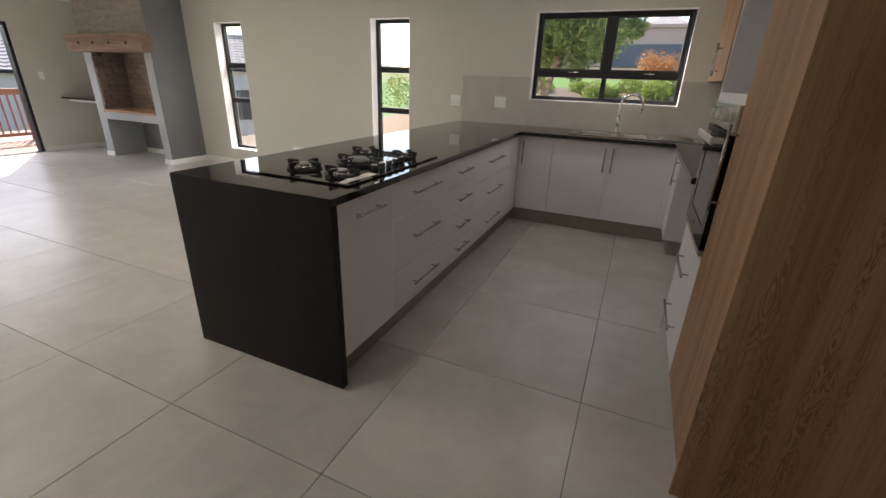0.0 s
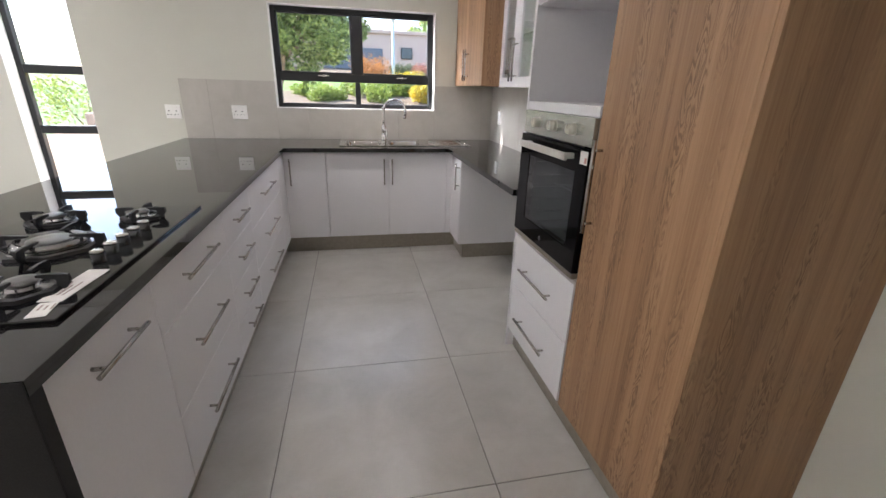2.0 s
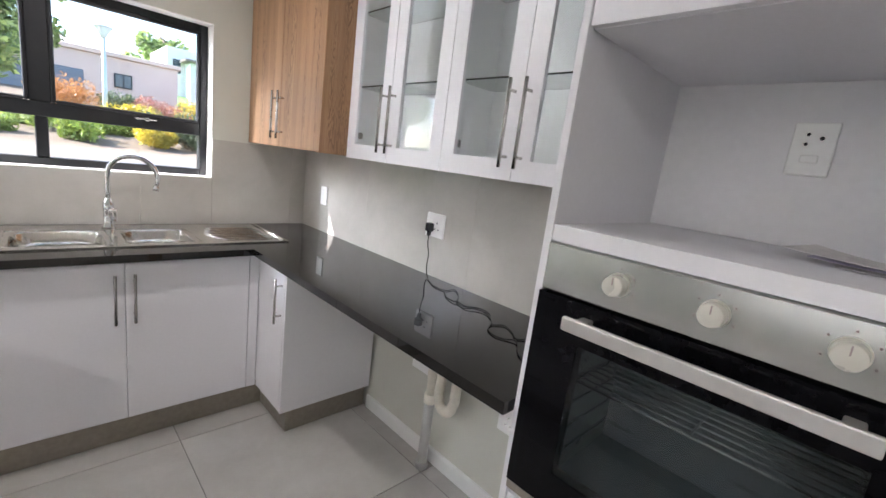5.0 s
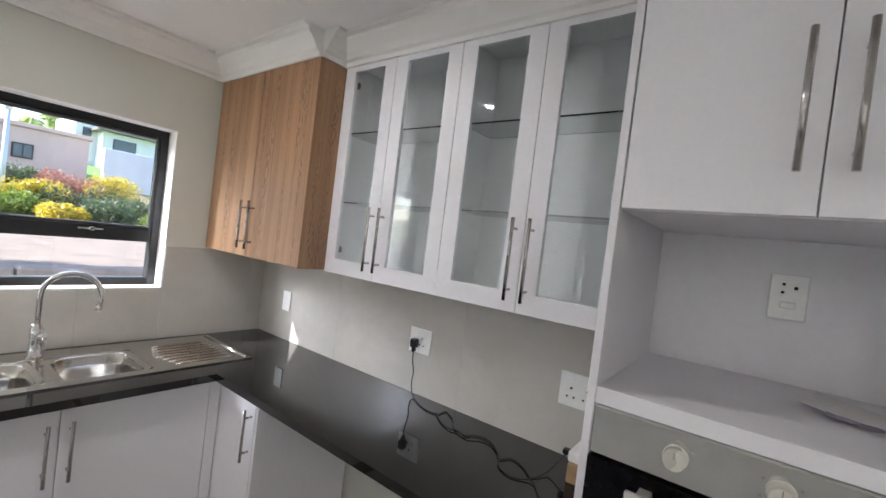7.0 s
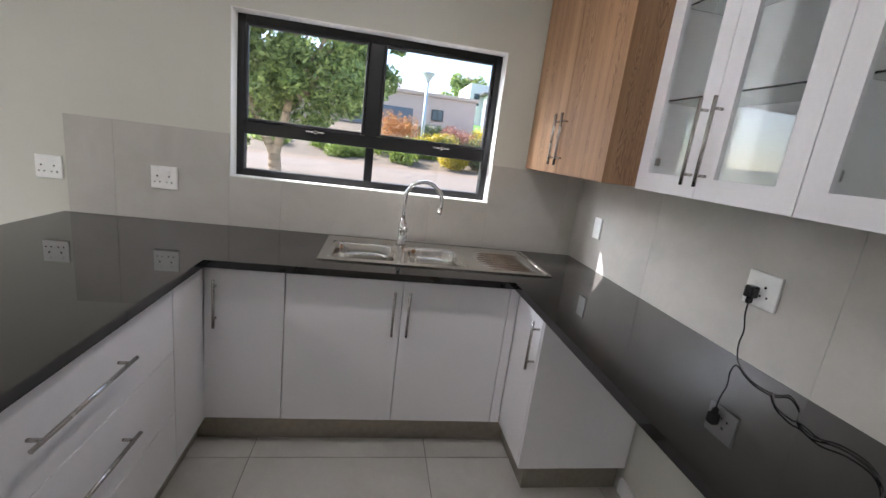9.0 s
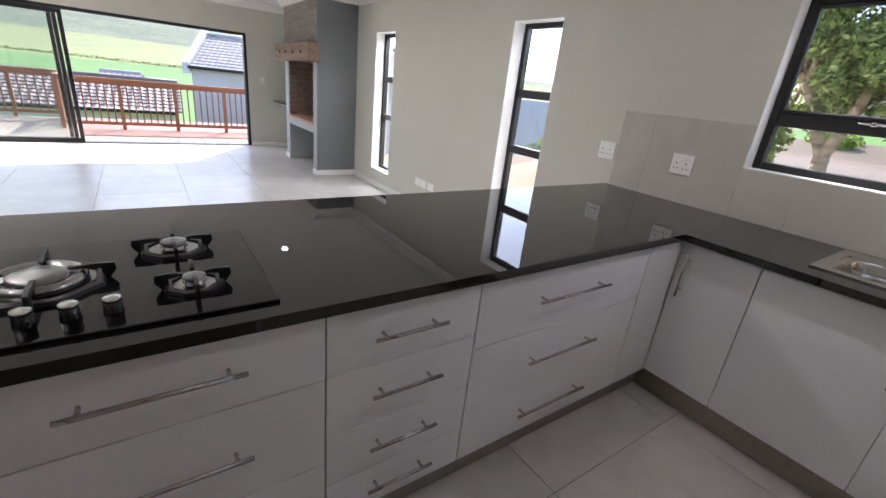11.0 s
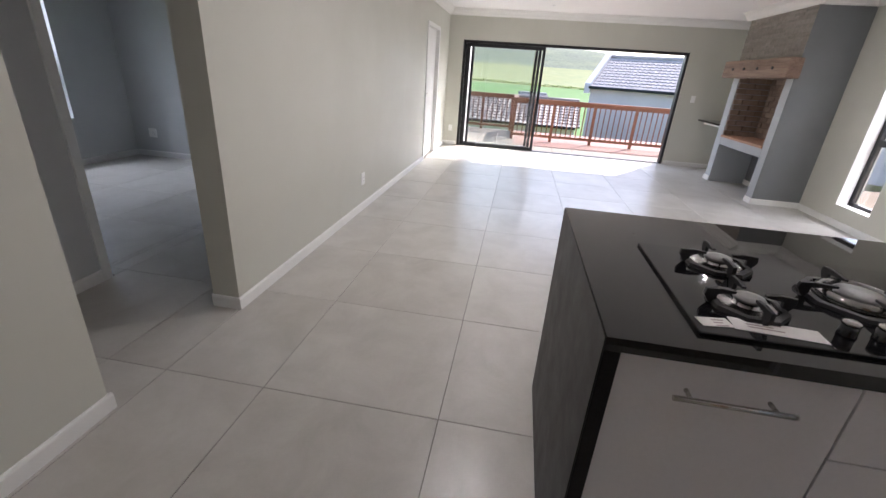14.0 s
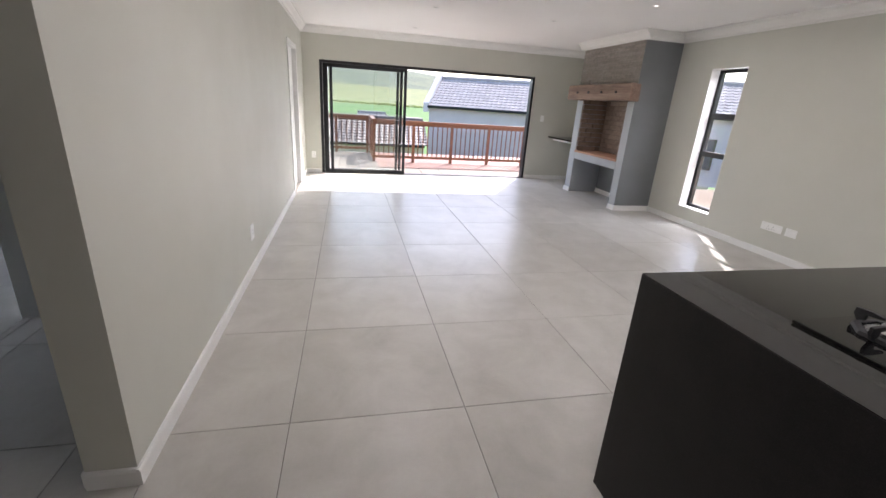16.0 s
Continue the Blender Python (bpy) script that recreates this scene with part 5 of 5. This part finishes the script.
# ---- hob ----
hob = thing("gas_hob", "black glass five-burner gas hob set in the worktop", "hob", at=(-0.32, 0.64, 0.9))
part("glass_plate", B(-0.572, -0.059, 0.192, 1.090, 0.9005, 0.909, 0.0025, 2), BLACKGLASS, hob)
CAPM = plain("burner_cap_alloy", (0.22, 0.22, 0.22), 0.34, 0.9, 0.15)
SILVER = plain("burner_alloy", (0.36, 0.355, 0.35), 0.22, 1.0, 0.1)
for bx, by_, r in ((-0.205, 0.345, 0.047), (-0.455, 0.375, 0.05), (-0.315, 0.643, 0.075), (-0.450, 0.905, 0.045), (-0.200, 0.930, 0.034)):
    z = 0.909
    burner = part("burner", lathe(bmesh.new(), [(r * 1.42, 0.0), (r * 1.42, 0.009), (r * 1.2, 0.006), (r * 0.74, 0.008), (r * 0.66, 0.010), (r * 0.64, 0.018), (r * 0.5, 0.019), (0.001, 0.019)], (bx, by_, z), 32), SILVER, hob)
    part("cap", lathe(bmesh.new(), [(r * 0.5, 0.0195), (r * 0.70, 0.0205), (r * 0.72, 0.0245), (r * 0.66, 0.0275), (r * 0.3, 0.0285), (0.001, 0.0285)], (bx, by_, z), 28), CAPM, burner)
    if r > 0.07:
        part("ring", lathe(bmesh.new(), [(r * 1.16, 0.006), (r * 1.18, 0.020), (r * 1.06, 0.028), (r * 0.92, 0.026), (r * 0.86, 0.008)], (bx, by_, z), 32), SILVER, burner)
    R0, R1 = r * 1.45, r * 1.45 + 0.018
    bm = bmesh.new()
    n = 8
    lo = [[bm.verts.new((bx + q * math.cos(math.pi / 8 + 2 * math.pi * i / n), by_ + q * math.sin(math.pi / 8 + 2 * math.pi * i / n), z + h)) for i in range(n)] for q, h in ((R1, 0.001), (R1 - 0.003, 0.010), (R0, 0.011), (R0, 0.001))]
    for a, b in zip(lo, lo[1:] + lo[:1]):
        for i in range(n):
            bm.faces.new((a[i], a[(i + 1) % n], b[(i + 1) % n], b[i]))
    support = part("pan_support", bm, IRON, hob, "black cast-iron pan support")
    for k in range(4):
        a = k * math.pi / 2 + (0.0 if r > 0.07 else math.pi / 4 * 0)
        d, sd = Vector((math.cos(a), math.sin(a), 0)), Vector((-math.sin(a), math.cos(a), 0))
        o = Vector((bx, by_, z))
        pr = bmesh.new()
        pts = [(R1 - 0.002, 0.0), (R1 + 0.012, 0.020), (R1 + 0.010, 0.036), (R0 - 0.006, 0.038), (r * 0.68, 0.035), (r * 0.70, 0.030), (R0 + 0.002, 0.025), (R0 + 0.003, 0.0)]
        lr = [[pr.verts.new(o + d * u + sd * s_ * 0.0045 + Vector((0, 0, h + 0.001))) for u, h in pts] for s_ in (-1, 1)]
        for i in range(len(pts)):
            j = (i + 1) % len(pts)
            pr.faces.new((lr[0][i], lr[0][j], lr[1][j], lr[1][i]))
        pr.faces.new(lr[0])
        pr.faces.new(lr[1])
        part("prong", pr, IRON, support)
for i in range(5):
    ky = 0.508 + i * 0.0675
    k = part("knob", lathe(bmesh.new(), [(0.018, 0.0), (0.018, 0.003), (0.0165, 0.005), (0.0165, 0.026)], (-0.132, ky, 0.909), 24), BLACKPL, hob)
    part("knob_cap", lathe(bmesh.new(), [(0.0167, 0.026), (0.0167, 0.031), (0.015, 0.033), (0.001, 0.033)], (-0.132, ky, 0.909), 24), STEEL, k)
INK = plain("printed_ink", (0.34, 0.27, 0.26), 0.6)
for (x0, x1, y0, y1), turn in (((-0.135, -0.085, 0.275, 0.45), -4), ((-0.125, -0.09, 0.205, 0.272), 9)):
    lf = thing("leaflet", "small printed white paper leaflet lying on the hob", "leaflet", "papers on the hob", ((x0 + x1) / 2, (y0 + y1) / 2, 0.9095))
    part("sheet", B(x0, x1, y0, y1, 0.9096, 0.9108), PAPER, lf)
    for i in range(3):
        part("print", B(x0 + 0.008 + i * 0.011, x0 + 0.012 + i * 0.011, y0 + 0.03, y0 + 0.03 + (y1 - y0) * (0.4 - 0.1 * (i % 2)), 0.91085, 0.9112), INK, lf)
    lf.rotation_euler = (0, 0, radians(turn))

# ---- oven ----
OX = TX - 0.012
oven = thing("oven", "built-in electric oven with steel panel and black glass door", "oven", at=(1.6, 0.96, 0.692))
GSTEEL = plain("pale_steel", (0.62, 0.63, 0.59), 0.2, 0.75, 0.05)
KNOBM = plain("pale_knob", (0.66, 0.64, 0.57), 0.3, 0.2, 0.03)
y0, y1 = 0.658, 1.270
part("body", B(TX + 0.30, XE - 0.03, y0 + 0.02, y1 - 0.02, 0.694, 1.285), BLACKPL, oven)
cp = part("control_panel", B(OX, TX + 0.02, y0, y1, 1.188, 1.2875, 0.002), GSTEEL, oven)
for ky in (1.110, 0.951, 0.790):
    kb = bmesh.new()
    for a, b, r0, r1 in ((0.0, 0.006, 0.0225, 0.0225), (0.006, 0.03, 0.0205, 0.0185)):
        rod(kb, (OX - a, ky, 1.24), (OX - b, ky, 1.24), r0, 28, r1)
    kn = part("knob", kb, KNOBM, cp)
    part("pointer", B(OX - 0.0315, OX - 0.0295, ky - 0.001, ky + 0.001, 1.243, 1.257), INK, kn)
    for a in range(-4, 5, 2):
        p = Vector((0, 0.031 * math.sin(a * 0.5), 0.031 * math.cos(a * 0.5)))
        part("mark", B(OX - 0.0008, OX + 0.0004, ky + p.y - 0.0015, ky + p.y + 0.0015, 1.24 + p.z - 0.0015, 1.24 + p.z + 0.0015), INK, cp)
OVENBLACK = plain("oven_black_glass", (0.004, 0.004, 0.005), 0.05, 0.0, 0.2)
OVENBLACK.node_tree.nodes["Principled BSDF"].inputs["Specular IOR Level"].default_value = 0.16
od = part("door", cells([y0, 0.735, 1.165, y1], [0.718, 0.80, 1.095, 1.183], lambda u, v: not (0.735 < u < 1.165 and 0.80 < v < 1.095), lambda u, v, w: (w, u, v), (OX - 0.006, TX + 0.016)), OVENBLACK, oven, "black glass oven door")
OG = glass_mat("oven_glass", (0.60, 0.66, 0.67))
pn = part("pane", B(OX - 0.004, OX, 0.7355, 1.1645, 0.8005, 1.0945), OG, od)
pn.visible_shadow = False
hb = B(OX - 0.055, OX - 0.043, 0.735, 1.182, 1.134, 1.162, 0.003, 2)
for y in (0.765, 1.152):
    cube(hb, OX - 0.044, OX - 0.005, y - 0.012, y + 0.012, 1.138, 1.158, 0.002)
part("handle", hb, plain("satin_steel", (0.74, 0.72, 0.69), 0.38, 0.85, 0.04), od, "flat brushed steel door handle")
part("bottom_strip", B(OX - 0.004, TX + 0.016, y0, y1, 0.693, 0.7165, 0.002), KICK, oven)
part("emblem", rod(bmesh.new(), (OX - 0.006, 0.965, 0.757), (OX - 0.0078, 0.965, 0.757), 0.011, 20), plain("dark_emblem", (0.05, 0.05, 0.055), 0.3), od, "small round dark emblem")
ENAMEL = plain("dark_enamel", (0.09, 0.105, 0.108), 0.3, 0, 0.2)
cav = bmesh.new()
for q in ((TX + 0.018, TX + 0.3, y0 + 0.04, 0.715, 0.75, 1.15), (TX + 0.018, TX + 0.3, 1.185, y1 - 0.04, 0.75, 1.15), (TX + 0.28, TX + 0.299, 0.716, 1.184, 0.75, 1.15), (TX + 0.018, TX + 0.279, 0.716, 1.184, 0.75, 0.77), (TX + 0.018, TX + 0.279, 0.716, 1.184, 1.13, 1.15)):
    cube(cav, *q)
part("cavity", cav, ENAMEL, oven)
for y in (0.718, 1.182):
    for k in range(5):
        part("runner", rod(bmesh.new(), (TX + 0.03, y, 0.82 + k * 0.06), (TX + 0.27, y, 0.82 + k * 0.06), 0.003, 6), CHROME, oven)
rk = bmesh.new()
for k in range(9):
    x = TX + 0.035 + k * 0.028
    rod(rk, (x, 0.722, 1.0), (x, 1.178, 1.0), 0.0025 if k else 0.004, 6)
for y in (0.722, 0.95, 1.178):
    rod(rk, (TX + 0.035, y, 0.998), (TX + 0.26, y, 0.998), 0.003, 6)
part("oven_rack", rk, CHROME, oven, "chrome wire oven rack")
part("sticker", B(OX - 0.0072, OX - 0.006, 0.659, 0.708, 1.128, 1.174), PAPER, od, "white paper energy sticker")
part("sticker_print", B(OX - 0.0078, OX - 0.0073, 0.662, 0.676, 1.134, 1.152), plain("red_print", (0.5, 0.25, 0.22), 0.6), od)

# ---- sockets and switches ----
def plate(name, label, m, w, h, holes=(), rockers=()):
    """A wall plate built facing -y and put at the pose m. holes: (x, z, r); rockers: (x, z, w, h)."""
    t = thing(name, label, "socket" if holes else "switch", "wall plates")
    t.matrix_world = m
    bpy.context.view_layer.update()

    def local(n, bm, mat, lab=""):
        o = part(n, bm, mat, None, lab)
        o.parent = t
        return o
    local("plate", B(-w / 2, w / 2, -0.009, 0, -h / 2, h / 2, 0.003, 2), PLASTIC)
    for x, z, r in holes:
        local("pin_hole", rod(bmesh.new(), (x, -0.0088, z), (x, -0.0096, z), r, 12), BLACKPL)
    for x, z, a, b in rockers:
        local("rocker", B(x - a / 2, x + a / 2, -0.0135, -0.0088, z - b / 2, z + b / 2, 0.002), PLASTIC)
    return t


def face(x, y, z, rz):
    return pose(x, y, z, 0, 0, rz)


pins = [(0.012, 0.012, 0.0042), (0.0, -0.018, 0.0036), (0.024, -0.018, 0.0036)]


def socket_at(m, w, h, n, label):
    if n == 1:
        hs, rs = [(x, z, r) for x, z, r in pins], [(-0.026, 0.012, 0.014, 0.024)]
    else:
        hs = [(x + o, z - 0.006, r) for o in (-0.045, 0.012) for x, z, r in pins]
        rs = [(-0.033, 0.034, 0.02, 0.014), (0.024, 0.034, 0.02, 0.014)]
    return plate("wall_socket", label, m, w, h, hs, rs)


YT, XT = YN - 0.0112, 1.8868
socket_at(face(-0.97, YN - 0.0005, 1.122, 0), 0.122, 0.115, 2, "white double wall socket beside the splashback")
socket_at(face(-0.433, YT, 1.127, 0), 0.128, 0.118, 2, "white double wall socket on the splashback")
plate("light_switch", "blank white switch plate on the splashback", face(XT, 3.24, 1.13, -90), 0.075, 0.115)
socket_at(face(XT, 2.194, 1.14, -90), 0.118, 0.11, 1, "white wall socket with a black plug in it")
socket_at(face(XT, 1.465, 1.135, -90), 0.15, 0.118, 2, "white double wall socket above the worktop")
plate("blank_plate", "blank white cover plate under the worktop", face(XE - 0.0005, 2.19, 0.47, -90), 0.12, 0.11)
socket_at(face(XE - 0.0005, 1.655, 0.445, -90), 0.075, 0.115, 1, "white wall socket under the worktop")
plate("wall_socket", "white wall socket in the microwave niche", face(XE - 0.0185, 0.952, 1.558, -90), 0.082, 0.122, [(-0.012, 0.034, 0.0038), (0.014, 0.026, 0.0046), (-0.013, 0.012, 0.0038)], [(0.0, -0.022, 0.034, 0.018)])
socket_at(face(-3.25, YS + 0.0005, 0.318, 180), 0.1, 0.12, 1, "white wall socket low on the long wall")
socket_at(face(-3.36, YN - 0.0005, 0.325, 0), 0.24, 0.085, 2, "white double wall socket low on the window wall")
plate("blank_plate", "blank white cover plate beside a socket", face(-3.14, YN - 0.0005, 0.325, 0), 0.12, 0.085)
plate("light_switch", "white light switch beside the sliding door", face(XW + 0.0005, 2.815, 1.19, 90), 0.075, 0.115, (), [(0, 0, 0.02, 0.05)])
socket_at(face(XW + 0.0005, -1.56, 0.33, 90), 0.075, 0.115, 1, "white wall socket in the corner")
socket_at(face(-4.4995, -5.2, 0.32, 90), 0.12, 0.12, 1, "white wall socket in the bedroom")

# ---- plug, lead and small things on the worktop ----
lead = thing("power_lead", "black power lead plugged into the splashback socket", "cable", at=(1.86, 2.2, 0.9))
part("plug", cube(B(1.845, 1.877, 2.195, 2.225, 1.11, 1.15, 0.006, 2), 1.85, 1.872, 2.203, 2.217, 1.09, 1.111, 0.004), BLACKPL, lead)


def wire(pts, r=0.0028):
    """A slack lead through a few points, smoothed."""
    pts = [Vector(p) for p in pts]
    out = []
    for i in range(len(pts) - 1):
        p0, p1, p2, p3 = pts[max(i - 1, 0)], pts[i], pts[i + 1], pts[min(i + 2, len(pts) - 1)]
        for k in range(8):
            t = k / 8
            out.append(0.5 * (2 * p1 + (p2 - p0) * t + (2 * p0 - 5 * p1 + 4 * p2 - p3) * t * t + (3 * p1 - p0 - 3 * p2 + p3) * t ** 3))
    return tube(bmesh.new(), out + [pts[-1]], r, 6)


zc = 0.9034
part("cord", wire([(1.861, 2.21, 1.092), (1.858, 2.205, 1.05), (1.866, 2.2, 1.0), (1.862, 2.20, 0.95), (1.845, 2.17, 0.909), (1.797, 2.085, zc), (1.78, 2.03, zc), (1.79, 1.985, zc), (1.835, 1.98, zc), (1.797, 1.917, zc), (1.733, 1.865, zc), (1.712, 1.811, zc), (1.752, 1.781, zc), (1.757, 1.728, zc), (1.72, 1.675, zc), (1.672, 1.637, zc), (1.707, 1.608, zc), (1.686, 1.557, zc), (1.654, 1.52, zc), (1.666, 1.502, zc), (1.72, 1.485, 0.912), (1.755, 1.465, 0.945), (1.768, 1.443, 0.972)], 0.0023), BLACKPL, lead)
part("cord", wire([(1.788, 1.991, zc + 0.004), (1.733, 1.925, zc), (1.716, 1.87, zc + 0.002), (1.724, 1.851, zc + 0.004), (1.713, 1.794, zc + 0.004), (1.739, 1.754, zc + 0.002), (1.731, 1.699, zc), (1.687, 1.648, zc + 0.004), (1.63, 1.616, zc), (1.605, 1.567, zc), (1.615, 1.531, zc), (1.632, 1.508, zc + 0.003), (1.616, 1.483, zc), (1.58, 1.456, zc), (1.55, 1.42, zc), (1.54, 1.36, zc)], 0.0023), BLACKPL, lead)
part("connector", B(1.757, 1.779, 1.4355, 1.462, 0.963, 0.981, 0.003), BLACKPL, lead)
CARD = plain("brown_card", (0.36, 0.23, 0.12), 0.8, 0, 0.1)
cb = thing("cardboard_box", "small brown cardboard box on the worktop", "box", at=(1.79, 1.36, 0.9))
part("carton", B(1.72, 1.86, 1.30, 1.43, 0.9005, 0.958, 0.002), CARD, cb)
part("flap", B(1.721, 1.859, 1.301, 1.429, 0.9581, 0.9595), CARD, cb)
ad = thing("power_adapter", "white plastic power adapter on a cardboard box", "adapter", at=(1.79, 1.36, 0.96))
part("casing", B(1.73, 1.86, 1.305, 1.435, 0.9598, 0.993, 0.006, 2), PLASTIC, ad)
part("slot", B(1.80, 1.812, 1.315, 1.40, 0.9931, 0.9936), BLACKPL, ad)
bk = thing("booklet", "folded white instruction booklet in the microwave niche", "booklet", at=(1.65, 0.83, 1.325))
PURP = plain("tinted_paper", (0.48, 0.45, 0.58), 0.7)
for k, (mat, ang, lift) in enumerate(((PAPER, 6, 0.0), (PURP, 0, 0.003), (PAPER, -7, 0.006))):
    bm = bmesh.new()
    rows = [[bm.verts.new((1.57 + 0.13 * i + 0.02 * k * j / 6, 0.75 + 0.012 * k + (0.15 - 0.03 * (2 - k)) * j / 6 - 0.02 * k * i, 1.3262 + lift + (0.002 + 0.007 * (j / 6) ** 2 * k * (0.5 + 0.5 * i)) + 0.0022 * k)) for j in range(7)] for i in range(2)]
    for j in range(6):
        bm.faces.new((rows[0][j], rows[0][j + 1], rows[1][j + 1], rows[1][j]))
    sheet = part("page", bm, mat, bk)
    sheet.modifiers.new("thick", "SOLIDIFY").thickness = 0.0008

# drain pipe under the worktop
PVC = plain("white_pvc", (0.72, 0.68, 0.58), 0.4, 0, 0.05)
GPVC = plain("grey_pvc", (0.48, 0.48, 0.46), 0.5, 0, 0.05)
pipe = thing("waste_pipe", "white plastic waste trap on a grey pipe under the worktop", "pipe", at=(1.84, 2.0, 0))
PX = 1.835
path = [(PX, 1.89, 0.60), (PX, 1.89, 0.50), (PX, 1.89, 0.41)]
path += [(PX - 0.012, 1.89 + 0.042 * (1 - math.cos(math.pi * i / 8)), 0.40 - 0.045 * math.sin(math.pi * i / 8)) for i in range(9)]
path += [(PX - 0.014, 1.974, 0.45)]
path += [(PX - 0.006, 1.974 + 0.032 * (1 - math.cos(math.pi * i / 8)), 0.49 + 0.04 * math.sin(math.pi * i / 8)) for i in range(9)]
path += [(PX, 2.038, 0.44), (PX, 2.04, 0.36)]
part("trap", tube(bmesh.new(), path, 0.0225, 14), PVC, pipe)
part("collar", rod(bmesh.new(), (PX, 2.04, 0.34), (PX, 2.04, 0.385), 0.028, 16), PVC, pipe)
part("drain_pipe", rod(rod(bmesh.new(), (PX, 2.04, 0.0), (PX, 2.04, 0.35), 0.0235, 16), (PX, 2.04, 0.0), (PX, 2.04, 0.03), 0.03, 16), GPVC, pipe)

# ---- floor tiles ----
PITCH = 0.8055
tile_cache = {}


def lay(x0, x1, y0, y1):
    """Floor tiles on the common grid, clipped to a rectangle."""
    i0, i1 = math.floor((x0 - 1.004) / PITCH), math.ceil((x1 - 1.004) / PITCH)
    j0, j1 = math.floor((y0 - 0.402) / PITCH), math.ceil((y1 - 0.402) / PITCH)
    for i in range(i0, i1):
        for j in range(j0, j1):
            a, b = max(x0, 1.004 + i * PITCH), min(x1, 1.004 + (i + 1) * PITCH)
            c, d = max(y0, 0.402 + j * PITCH), min(y1, 0.402 + (j + 1) * PITCH)
            if b - a < 0.02 or d - c < 0.02:
                continue
            g = 0.0018
            key = (round(b - a, 3), round(d - c, 3))
            if key not in tile_cache:
                w, h = (b - a) / 2 - g, (d - c) / 2 - g
                bm = B(-w, w, -h, h, -0.009, 0.0, 0.0012)
                me = bpy.data.meshes.new("tile")
                bm.to_mesh(me)
                bm.free()
                me.materials.append(TILE)
                tile_cache[key] = me
            ob = new("tile", tile_cache[key])
            ob.location = ((a + b) / 2, (c + d) / 2, 0)
            ob.parent = floor


lay(XW, XE, YS, YN)
lay(XW - 0.2, XW, SLIDE[0], SLIDE[1])
lay(-4.5, XE, -2.70, YS)
lay(-2.55, -1.33, -2.86, -2.70)
lay(-4.5, 0.0, -5.5, -2.86)
